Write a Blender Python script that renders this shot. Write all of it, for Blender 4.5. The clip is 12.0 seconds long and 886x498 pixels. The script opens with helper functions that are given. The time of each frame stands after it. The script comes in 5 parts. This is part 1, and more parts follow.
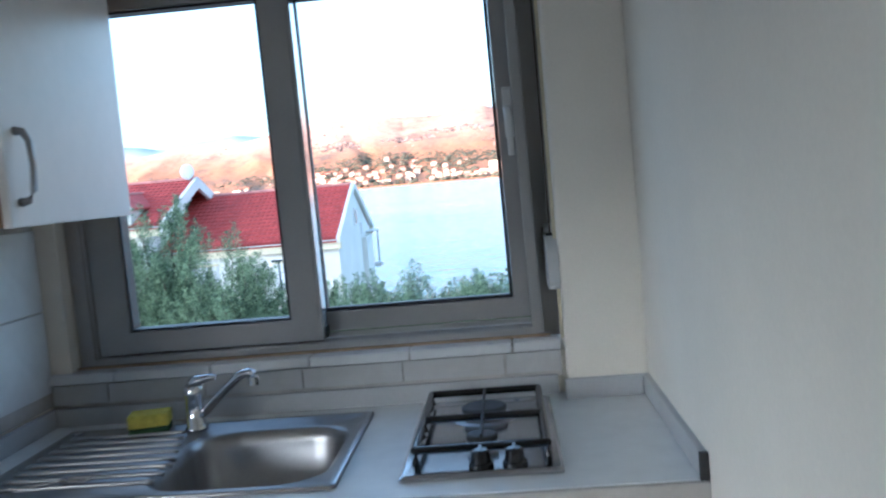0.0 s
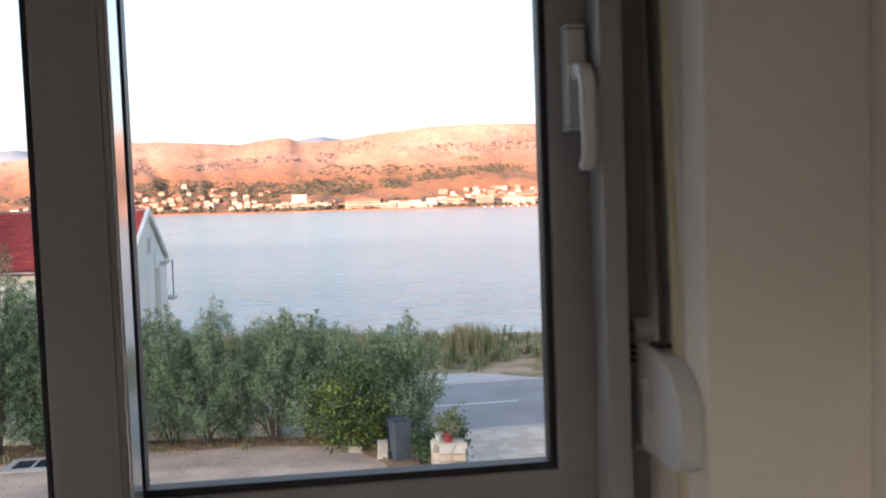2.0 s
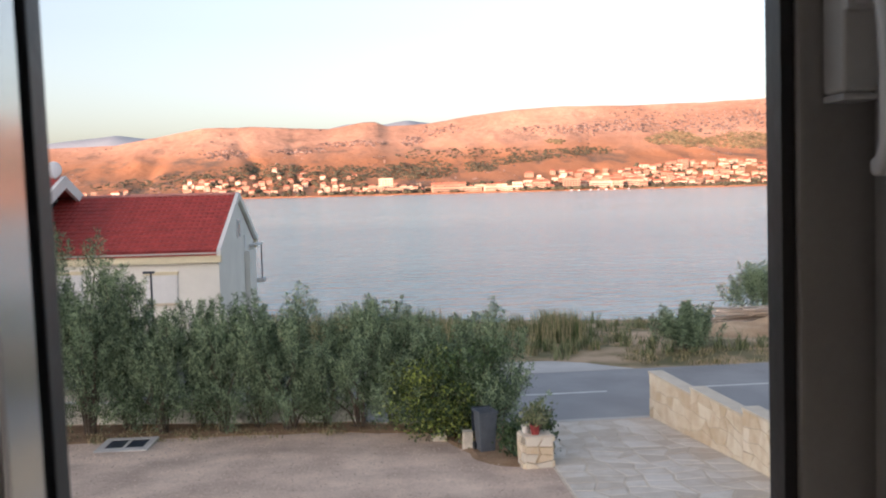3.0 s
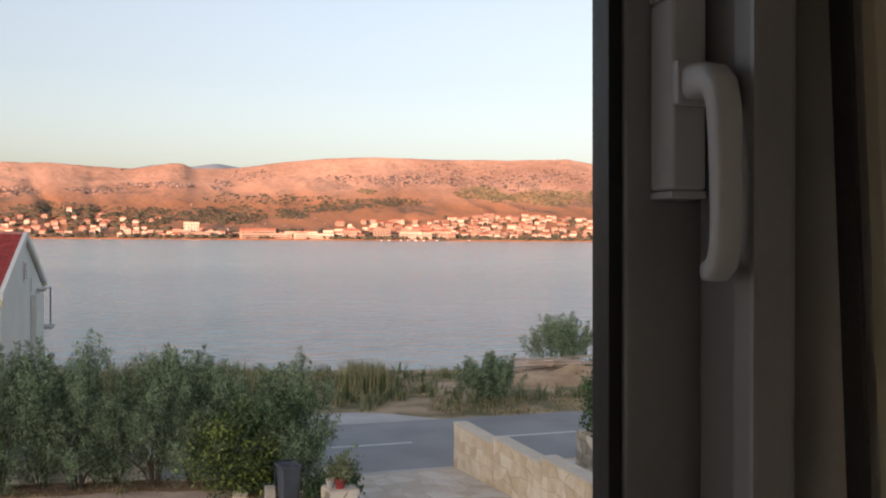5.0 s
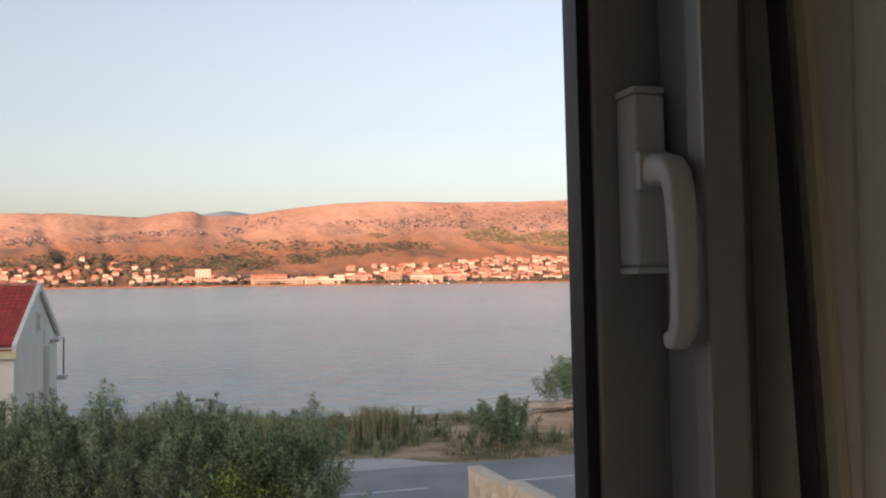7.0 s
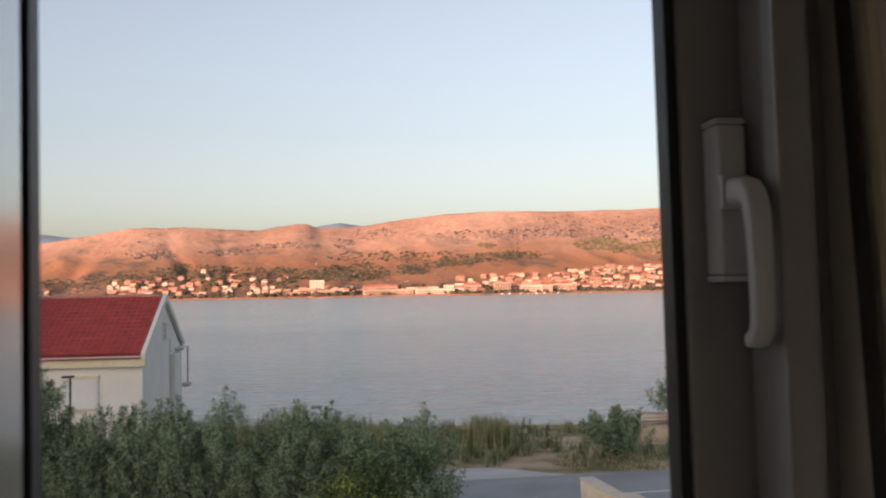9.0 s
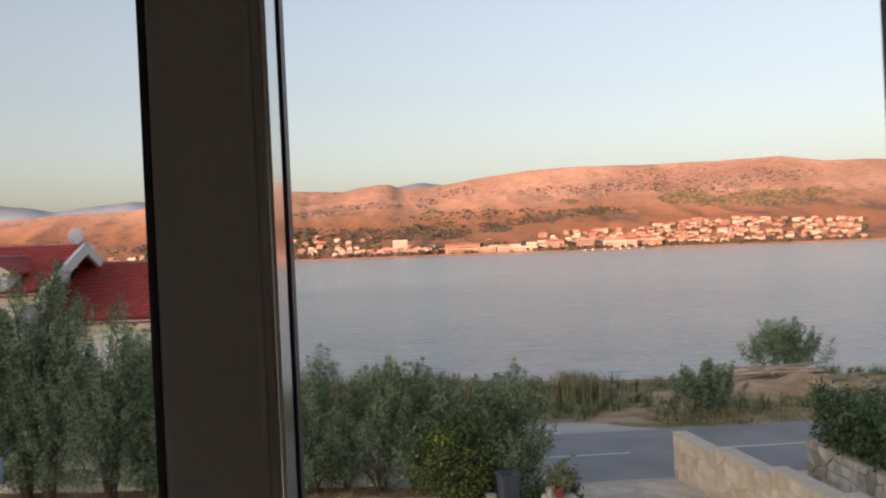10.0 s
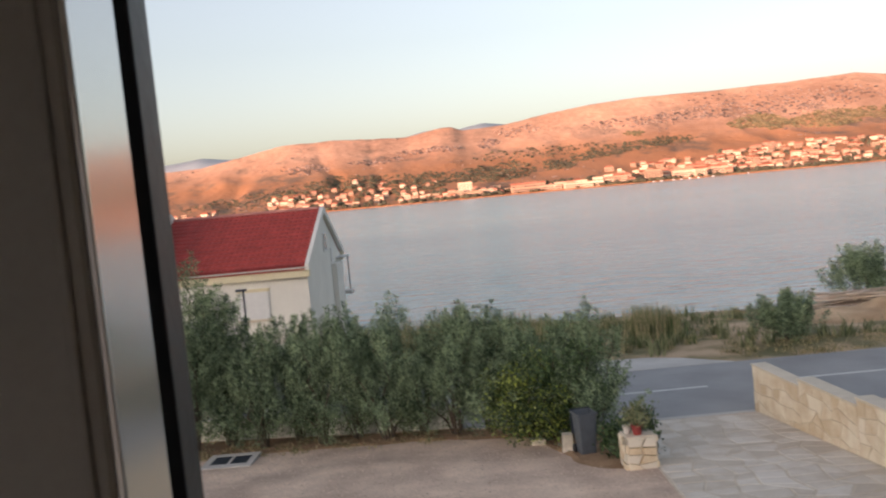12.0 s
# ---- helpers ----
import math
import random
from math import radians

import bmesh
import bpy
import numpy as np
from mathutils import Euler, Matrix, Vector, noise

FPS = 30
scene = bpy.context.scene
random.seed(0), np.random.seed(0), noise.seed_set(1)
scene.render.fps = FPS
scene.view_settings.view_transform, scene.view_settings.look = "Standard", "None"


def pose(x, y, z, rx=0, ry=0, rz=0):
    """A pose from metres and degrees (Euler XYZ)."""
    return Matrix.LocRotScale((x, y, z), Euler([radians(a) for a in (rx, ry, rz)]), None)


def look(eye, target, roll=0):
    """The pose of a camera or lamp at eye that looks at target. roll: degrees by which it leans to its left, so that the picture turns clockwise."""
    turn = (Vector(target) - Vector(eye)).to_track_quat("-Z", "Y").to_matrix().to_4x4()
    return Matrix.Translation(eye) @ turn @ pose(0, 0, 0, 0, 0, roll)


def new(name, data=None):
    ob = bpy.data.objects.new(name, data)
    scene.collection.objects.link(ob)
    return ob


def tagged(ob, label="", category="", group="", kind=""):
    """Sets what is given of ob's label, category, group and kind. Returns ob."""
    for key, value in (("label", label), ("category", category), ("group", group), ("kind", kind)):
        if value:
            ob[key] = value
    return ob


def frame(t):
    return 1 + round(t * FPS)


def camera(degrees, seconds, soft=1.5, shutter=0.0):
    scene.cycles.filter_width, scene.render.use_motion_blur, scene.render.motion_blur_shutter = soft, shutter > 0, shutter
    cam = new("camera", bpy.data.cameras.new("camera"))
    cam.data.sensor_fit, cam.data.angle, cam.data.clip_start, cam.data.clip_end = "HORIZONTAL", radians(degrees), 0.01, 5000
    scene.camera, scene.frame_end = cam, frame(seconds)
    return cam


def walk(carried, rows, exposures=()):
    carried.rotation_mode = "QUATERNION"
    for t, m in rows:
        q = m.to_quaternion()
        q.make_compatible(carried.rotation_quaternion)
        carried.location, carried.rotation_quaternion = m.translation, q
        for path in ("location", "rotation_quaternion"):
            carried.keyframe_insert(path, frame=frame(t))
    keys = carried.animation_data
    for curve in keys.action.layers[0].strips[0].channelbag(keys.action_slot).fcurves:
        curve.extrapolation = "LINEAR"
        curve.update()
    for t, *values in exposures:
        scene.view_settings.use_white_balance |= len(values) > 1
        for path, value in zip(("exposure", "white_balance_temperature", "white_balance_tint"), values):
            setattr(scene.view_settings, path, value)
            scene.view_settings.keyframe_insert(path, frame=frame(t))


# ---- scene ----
cam = camera(52.7, 12.0, soft=2.0, shutter=0.4)
PATH = [
    (0, (-0.1070, -2.0820, 1.4230), (-0.2490, -0.0930, 1.2650), -5.00),
    (0.5, (-0.1420, -1.8090, 1.4170), (-0.1540, 0.1880, 1.3120), -3.80),
    (1, (-0.2090, -1.5260, 1.4240), (-0.0980, 0.4690, 1.3410), -3.60),
    (1.5, (-0.2900, -1.1580, 1.4220), (-0.0640, 0.8280, 1.3340), -2.30),
    (2, (-0.3849, -0.8940, 1.4290), (-0.0782, 1.0795, 1.3289), -1.50),
    (2.5, (-0.4092, -0.6840, 1.4420), (-0.1067, 1.2892, 1.3184), -1.15),
    (3, (-0.3575, -0.4420, 1.4600), (-0.2416, 1.5503, 1.3280), -1.45),
    (3.5, (-0.3468, -0.3680, 1.4600), (-0.0627, 1.6078, 1.3362), -1.04),
    (5.5, (-0.3465, -0.3830, 1.4949), (0.1920, 1.5431, 1.5015), 0.29),
    (6, (-0.3500, -0.4110, 1.5024), (0.1841, 1.5161, 1.5338), 0.04),
    (6.5, (-0.3527, -0.4210, 1.5063), (0.1746, 1.5076, 1.5558), -0.40),
    (8.5, (-0.3313, -0.5050, 1.4975), (0.0327, 1.4586, 1.6053), -0.98),
    (9, (-0.3734, -0.5310, 1.5040), (-0.1006, 1.4481, 1.5982), -1.00),
    (9.5, (-0.4656, -0.5670, 1.4705), (-0.2827, 1.4240, 1.5215), -1.42),
    (10, (-0.4859, -0.5410, 1.4750), (-0.3974, 1.4570, 1.4806), -2.13),
    (10.5, (-0.4379, -0.4020, 1.4750), (-0.4452, 1.5979, 1.4592), -3.19),
    (11, (-0.4326, -0.3540, 1.4760), (-0.5264, 1.6435, 1.4438), -4.33),
    (11.5, (-0.4420, -0.3040, 1.4780), (-0.5875, 1.6895, 1.4094), -5.54),
    (12, (-0.4284, -0.2830, 1.4800), (-0.4973, 1.7125, 1.3651), -5.26),
]
EXPOSURES = [(0, 3.2, 4550, 6), (1, 2.98, 5150, 10), (1.5, 2.66, 5600, 16), (2, 2.46, 5800, 18), (2.5, 2.44, 6000, 20), (3, 2.0, 6100, 20), (3.5, 1.8, 6150, 20), (5.5, 1.55, 6350, 20), (8.5, 1.52, 6350, 20), (9.4, 1.42, 6350, 20), (11, 1.42, 6500, 20), (12, 1.74, 6500, 20)]
walk(cam, [(t, look(eye, target, roll)) for t, eye, target, roll in PATH], EXPOSURES)

# ---- sky and sun: a low evening sun behind the house ----
SUN_ELEVATION, SUN_TURN = radians(5.0), math.pi + 0.65
world = bpy.data.worlds.new("sky")
scene.world = world
world.use_nodes = True
wn = world.node_tree.nodes
sky = wn.new("ShaderNodeTexSky")
sky.sky_type, sky.sun_disc = "NISHITA", False
sky.sun_elevation, sky.sun_rotation = SUN_ELEVATION, SUN_TURN
sky.air_density, sky.dust_density, sky.ozone_density = 1.0, 2.3, 1.4
wn["Background"].inputs["Strength"].default_value = 0.130
haze = wn.new("ShaderNodeHueSaturation")
haze.inputs["Saturation"].default_value = 0.52
world.node_tree.links.new(sky.outputs["Color"], haze.inputs["Color"])
world.node_tree.links.new(haze.outputs["Color"], wn["Background"].inputs["Color"])
sun = new("sun", bpy.data.lights.new("sun", "SUN"))
sun.data.energy, sun.data.angle, sun.data.color = 3.4, radians(0.5), (1.0, 0.51, 0.33)
to_sun = Vector((math.sin(SUN_TURN) * math.cos(SUN_ELEVATION), math.cos(SUN_TURN) * math.cos(SUN_ELEVATION), math.sin(SUN_ELEVATION)))
sun.matrix_world = look(to_sun * 50, (0, 0, 0))


# ---- materials ----
def mat(name, color, rough=0.6, metal=0.0, var=0.12, scale=6.0, fine=90.0, bump=0.15, depth=0.004, second=None, stretch=(1, 1, 1), island=0.0, per_object=0.0, blend=(0.35, 0.65)):
    m = bpy.data.materials.new(name)
    m.use_nodes = True
    nodes, links = m.node_tree.nodes, m.node_tree.links
    bsdf = nodes["Principled BSDF"]
    bsdf.inputs["Roughness"].default_value, bsdf.inputs["Metallic"].default_value = rough, metal
    place, mapping = nodes.new("ShaderNodeTexCoord"), nodes.new("ShaderNodeMapping")
    mapping.inputs["Scale"].default_value = stretch
    links.new(place.outputs["Object"], mapping.inputs["Vector"])
    big, small = nodes.new("ShaderNodeTexNoise"), nodes.new("ShaderNodeTexNoise")
    for tex, s, d in ((big, scale, 4), (small, fine, 6)):
        tex.inputs["Scale"].default_value, tex.inputs["Detail"].default_value = s, d
        links.new(mapping.outputs["Vector"], tex.inputs["Vector"])
    both = nodes.new("ShaderNodeMix")
    both.inputs["Factor"].default_value = 0.35
    links.new(big.outputs["Fac"], both.inputs["A"])
    links.new(small.outputs["Fac"], both.inputs["B"])
    value = both.outputs["Result"]
    if island or per_object:
        if island:
            src = nodes.new("ShaderNodeNewGeometry").outputs["Random Per Island"]
        else:
            src = nodes.new("ShaderNodeObjectInfo").outputs["Random"]
        spread = nodes.new("ShaderNodeMath")
        spread.operation = "MULTIPLY_ADD"
        spread.inputs[1].default_value, spread.inputs[2].default_value = island or per_object, -0.5 * (island or per_object)
        links.new(src, spread.inputs[0])
        add = nodes.new("ShaderNodeMath")
        links.new(value, add.inputs[0])
        links.new(spread.outputs[0], add.inputs[1])
        value = add.outputs[0]
    ramp = nodes.new("ShaderNodeValToRGB")
    a = [max(0.0, c * (1 - var)) for c in color]
    b = [min(1.0, c * (1 + var)) for c in (second or color)]
    ramp.color_ramp.elements[0].position, ramp.color_ramp.elements[1].position = blend
    ramp.color_ramp.elements[0].color, ramp.color_ramp.elements[1].color = (*a, 1), (*b, 1)
    links.new(value, ramp.inputs["Fac"])
    links.new(ramp.outputs["Color"], bsdf.inputs["Base Color"])
    if bump:
        bn = nodes.new("ShaderNodeBump")
        bn.inputs["Strength"].default_value, bn.inputs["Distance"].default_value = bump, depth
        links.new(small.outputs["Fac"], bn.inputs["Height"])
        links.new(bn.outputs["Normal"], bsdf.inputs["Normal"])
    return m


PLASTER = mat("cream_plaster", (0.80, 0.76, 0.67), 0.85, var=0.04, scale=3, fine=140, bump=0.15, depth=0.002)
CEILING = mat("ceiling_paint", (0.75, 0.74, 0.71), 0.9, var=0.03)
FLOOR = mat("floor_tile", (0.55, 0.49, 0.41), 0.4, var=0.12)
TILE = mat("glazed_tile", (0.74, 0.75, 0.75), 0.22, var=0.05, scale=9, fine=40, bump=0.05, per_object=0.2)
ROW_TILE = mat("grey_glazed_tile", (0.52, 0.52, 0.51), 0.25, var=0.06, scale=9, fine=40, bump=0.05, per_object=0.15)
SILL_TILE = mat("sill_tile", (0.66, 0.66, 0.66), 0.3, var=0.05, scale=9, fine=60, bump=0.05, per_object=0.2)
PALE_GROUT = mat("pale_grout", (0.46, 0.44, 0.41), 0.9, var=0.12, scale=14)
GROUT = mat("grout", (0.36, 0.27, 0.18), 0.9, var=0.2, scale=14)
ALU = mat("grey_aluminium", (0.33, 0.325, 0.315), 0.38, 0.25, var=0.06, scale=4, fine=200, bump=0.04, depth=0.001)
ALU_EDGE = mat("polished_aluminium_edge", (0.55, 0.55, 0.54), 0.16, 0.7, var=0.05, scale=4, fine=160, bump=0.03, depth=0.001)
RUBBER = mat("black_rubber", (0.012, 0.013, 0.016), 0.5, var=0.2)
WHITE_PLASTIC = mat("white_plastic", (0.62, 0.62, 0.60), 0.32, var=0.03, bump=0.03)
STRAP = mat("dark_strap", (0.06, 0.055, 0.05), 0.85, var=0.3, fine=400, bump=0.4, depth=0.001)
WORKTOP = mat("pale_worktop", (0.76, 0.78, 0.78), 0.35, var=0.05, scale=20, fine=320, bump=0.06, depth=0.001)
EDGE_GREY = mat("worktop_edge", (0.42, 0.40, 0.37), 0.45, var=0.08)
UPSTAND = mat("upstand_grey", (0.46, 0.47, 0.48), 0.35, var=0.06)
STEEL = mat("brushed_steel", (0.36, 0.355, 0.35), 0.34, 1.0, var=0.1, scale=10, fine=160, bump=0.05, depth=0.001, stretch=(1, 8, 1))
HOB_STEEL = mat("polished_hob_steel", (0.50, 0.50, 0.51), 0.16, 1.0, var=0.06, scale=10, fine=120, bump=0.03, depth=0.001)
CHROME = mat("chrome", (0.75, 0.75, 0.77), 0.08, 1.0, var=0.03, bump=0)
ENAMEL = mat("black_enamel", (0.004, 0.004, 0.005), 0.22, var=0.3)
BURNER = mat("burner_metal", (0.045, 0.045, 0.045), 0.6, 0.3, var=0.3, scale=30)
FOAM = mat("yellow_sponge", (0.62, 0.56, 0.10), 0.95, var=0.15, scale=60, fine=300, bump=0.8, depth=0.004)
SCOURER = mat("green_scourer", (0.04, 0.09, 0.04), 0.95, var=0.3, fine=400, bump=0.8)
DOOR_WHITE = mat("cabinet_white", (0.70, 0.68, 0.64), 0.4, var=0.04, scale=3, fine=30, bump=0.03)
WOOD_SIDE = mat("beech_panel", (0.46, 0.28, 0.14), 0.45, var=0.2, scale=5, fine=60, bump=0.05, stretch=(8, 8, 1))
HANDLE_METAL = mat("satin_nickel", (0.30, 0.29, 0.28), 0.3, 0.9, var=0.05)

RENDER_WALL = mat("white_render", (0.72, 0.71, 0.66), 0.9, var=0.07, scale=0.8, fine=12, bump=0.2, depth=0.01)
CREAM_TRIM = mat("cream_trim", (0.66, 0.60, 0.42), 0.8, var=0.08, scale=1, fine=10)
SHUTTER = mat("white_shutter", (0.66, 0.67, 0.67), 0.5, var=0.05)
ROOF = mat("red_roof_tile", (0.36, 0.045, 0.035), 0.75, var=0.25, scale=2.5, fine=14, bump=0.3, depth=0.01)
RIDGE = mat("ridge_mortar", (0.45, 0.20, 0.17), 0.8, var=0.2, scale=3)
DARK_GLASS = mat("dark_window_glass", (0.03, 0.035, 0.04), 0.08, var=0.1, bump=0)
DISH = mat("dish_grey", (0.50, 0.55, 0.60), 0.5, var=0.05)
ASPHALT = mat("asphalt", (0.30, 0.30, 0.30), 0.85, var=0.18, scale=0.6, fine=40, bump=0.5, depth=0.01)
LINE_PAINT = mat("road_paint", (0.62, 0.62, 0.60), 0.7, var=0.12, scale=3, fine=20)
CONCRETE = mat("pale_concrete", (0.52, 0.50, 0.47), 0.9, var=0.14, scale=1.2, fine=20, bump=0.3, depth=0.01)
FLAG = mat("flagstone", (0.58, 0.50, 0.40), 0.75, var=0.10, scale=2.5, fine=25, bump=0.4, depth=0.01, second=(0.62, 0.57, 0.50), per_object=0.3)
CLAD = mat("yellow_limestone", (0.66, 0.52, 0.34), 0.8, var=0.08, scale=3, fine=30, bump=0.4, depth=0.01, second=(0.74, 0.66, 0.52), per_object=0.3)
COPING = mat("limestone_coping", (0.62, 0.55, 0.44), 0.8, var=0.10, scale=3, fine=30, bump=0.3)
RUBBLE = mat("rubble_stone", (0.42, 0.37, 0.29), 0.85, var=0.15, scale=4, fine=30, bump=0.5, depth=0.01, second=(0.60, 0.55, 0.46), per_object=0.6)
MORTAR = mat("mortar", (0.58, 0.50, 0.39), 0.95, var=0.2, scale=5)
BIN_GREY = mat("grey_bin_plastic", (0.085, 0.10, 0.12), 0.5, var=0.15, scale=5, fine=60, bump=0.1)
BIN_DARK = mat("dark_bin_plastic", (0.02, 0.03, 0.045), 0.5, var=0.15)
TERRACOTTA = mat("red_pot", (0.30, 0.045, 0.04), 0.5, var=0.15)
WHITE_POT = mat("white_pot", (0.6, 0.58, 0.54), 0.5, var=0.08)
PARASOL = mat("pale_blue_canvas", (0.30, 0.42, 0.52), 0.85, var=0.08, scale=3, fine=200, bump=0.2)
TIMBER = mat("weathered_timber", (0.55, 0.45, 0.36), 0.9, var=0.3, scale=3, fine=20, bump=0.4, stretch=(1, 6, 6), per_object=0.5)
BARK = mat("grey_bark", (0.10, 0.075, 0.055), 0.9, var=0.3, scale=10, fine=60, bump=0.6, depth=0.01)
TAMARISK = mat("tamarisk_leaf", (0.052, 0.092, 0.044), 0.65, var=0.2, scale=1.5, fine=8, bump=0, second=(0.245, 0.325, 0.18), island=0.5)
GLOSSY_LEAF = mat("glossy_leaf", (0.035, 0.07, 0.018), 0.4, var=0.2, scale=1.5, fine=8, bump=0, second=(0.30, 0.36, 0.07), island=0.8, blend=(0.45, 0.92))
DARK_LEAF = mat("dark_hedge_leaf", (0.035, 0.07, 0.025), 0.5, var=0.2, scale=2, fine=8, bump=0, second=(0.085, 0.14, 0.05), island=0.6)
SCRUB_LEAF = mat("scrub_leaf", (0.11, 0.145, 0.06), 0.7, var=0.2, scale=1.5, fine=8, bump=0, second=(0.23, 0.24, 0.12), island=0.7)
REED_LEAF = mat("reed_leaf", (0.11, 0.17, 0.055), 0.7, var=0.2, scale=1, fine=8, bump=0, second=(0.32, 0.27, 0.15), island=0.8)
DRY_GRASS = mat("dry_grass", (0.13, 0.15, 0.055), 0.8, var=0.2, scale=1, fine=8, bump=0, second=(0.42, 0.33, 0.18), island=0.8)
FAR_WALL = mat("far_house_wall", (0.36, 0.26, 0.185), 0.9, var=0.1, scale=0.05, fine=0.4, bump=0, second=(0.60, 0.48, 0.37), per_object=0.8)
FAR_ROOF = mat("far_house_roof", (0.34, 0.11, 0.06), 0.9, var=0.15, scale=0.05, fine=0.4, bump=0, second=(0.55, 0.26, 0.17), per_object=0.5)
FAR_SCRUB = mat("far_scrub", (0.06, 0.065, 0.04), 0.9, var=0.2, scale=0.01, fine=0.1, bump=0, island=0.6)
# the blue of the far range is distance haze put into its base colour
HAZED_RANGE = mat("haze_blue_far_range", (0.34, 0.43, 0.48), 1.0, var=0.06, scale=0.002, fine=0.02, bump=0)


def ground_material():
    """Pink gravel in the yard, dry earth and grass towards the shore."""
    m = mat("gravel_and_earth", (0.54, 0.40, 0.31), 0.95, var=0.22, scale=0.9, fine=22, bump=0.7, depth=0.02, second=(0.68, 0.53, 0.41))
    nodes, links = m.node_tree.nodes, m.node_tree.links
    bsdf, ramp = nodes["Principled BSDF"], nodes["Color Ramp"]
    where = nodes.new("ShaderNodeSeparateXYZ")
    links.new(nodes["Texture Coordinate"].outputs["Object"], where.inputs[0])
    patch, tone = nodes.new("ShaderNodeTexNoise"), nodes.new("ShaderNodeValToRGB")
    patch.inputs["Scale"].default_value, patch.inputs["Detail"].default_value = 0.55, 6
    links.new(nodes["Texture Coordinate"].outputs["Object"], patch.inputs["Vector"])
    links.new(patch.outputs["Fac"], tone.inputs["Fac"])
    e = tone.color_ramp.elements
    e[0].position, e[0].color = 0.38, (0.14, 0.13, 0.055, 1)
    e[1].position, e[1].color = 0.62, (0.50, 0.36, 0.23, 1)
    mid = tone.color_ramp.elements.new(0.5)
    mid.color = (0.32, 0.24, 0.13, 1)
    step = nodes.new("ShaderNodeMapRange")
    step.inputs["From Min"].default_value, step.inputs["From Max"].default_value = 24.0, 25.0
    links.new(where.outputs["Y"], step.inputs["Value"])
    mix = nodes.new("ShaderNodeMix")
    mix.data_type = "RGBA"
    links.new(step.outputs["Result"], mix.inputs["Factor"])
    links.new(ramp.outputs["Color"], mix.inputs[6])
    links.new(tone.outputs["Color"], mix.inputs[7])
    links.new(mix.outputs[2], bsdf.inputs["Base Color"])
    return m


def hill_material():
    """Bare rose-ochre karst with scrub patches and pale rock."""
    m = mat("bare_karst_slope", (0.40, 0.235, 0.15), 1.0, var=0.15, scale=0.004, fine=0.07, bump=0.6, depth=5.0, second=(0.56, 0.36, 0.245))
    nodes, links = m.node_tree.nodes, m.node_tree.links
    bsdf, ramp = nodes["Principled BSDF"], nodes["Color Ramp"]
    place = nodes.new("ShaderNodeMapping")
    place.inputs["Scale"].default_value = (1.0, 0.55, 2.0)
    links.new(nodes["Texture Coordinate"].outputs["Object"], place.inputs["Vector"])
    patch, tone = nodes.new("ShaderNodeTexNoise"), nodes.new("ShaderNodeValToRGB")
    patch.inputs["Scale"].default_value, patch.inputs["Detail"].default_value, patch.inputs["Roughness"].default_value = 0.009, 10, 0.72
    links.new(place.outputs["Vector"], patch.inputs["Vector"])
    links.new(patch.outputs["Fac"], tone.inputs["Fac"])
    tone.color_ramp.elements[0].position, tone.color_ramp.elements[1].position = 0.52, 0.62
    where = nodes.new("ShaderNodeSeparateXYZ")
    links.new(nodes["Texture Coordinate"].outputs["Object"], where.inputs[0])
    low = nodes.new("ShaderNodeMapRange")
    low.inputs["From Min"].default_value, low.inputs["From Max"].default_value = 210.0, 20.0
    low.inputs["To Min"].default_value, low.inputs["To Max"].default_value = 0.25, 0.95
    links.new(where.outputs["Z"], low.inputs["Value"])
    both = nodes.new("ShaderNodeMath")
    both.operation = "MULTIPLY"
    links.new(tone.outputs["Color"], both.inputs[0])
    links.new(low.outputs["Result"], both.inputs[1])
    mix = nodes.new("ShaderNodeMix")
    mix.data_type = "RGBA"
    links.new(both.outputs[0], mix.inputs["Factor"])
    grass, share = nodes.new("ShaderNodeMix"), nodes.new("ShaderNodeMapRange")
    grass.data_type = "RGBA"
    warp = nodes.new("ShaderNodeMath")
    warp.operation = "MULTIPLY_ADD"
    warp.inputs[1].default_value = 90.0
    links.new(patch.outputs["Fac"], warp.inputs[0])
    links.new(where.outputs["Z"], warp.inputs[2])
    share.inputs["From Min"].default_value, share.inputs["From Max"].default_value = 165.0, 110.0
    links.new(warp.outputs[0], share.inputs["Value"])
    links.new(share.outputs["Result"], grass.inputs["Factor"])
    links.new(ramp.outputs["Color"], grass.inputs[6])
    grass.inputs[7].default_value = (0.34, 0.165, 0.075, 1)
    links.new(grass.outputs[2], mix.inputs[6])
    mix.inputs[7].default_value = (0.085, 0.08, 0.06, 1)
    links.new(mix.outputs[2], bsdf.inputs["Base Color"])
    return m


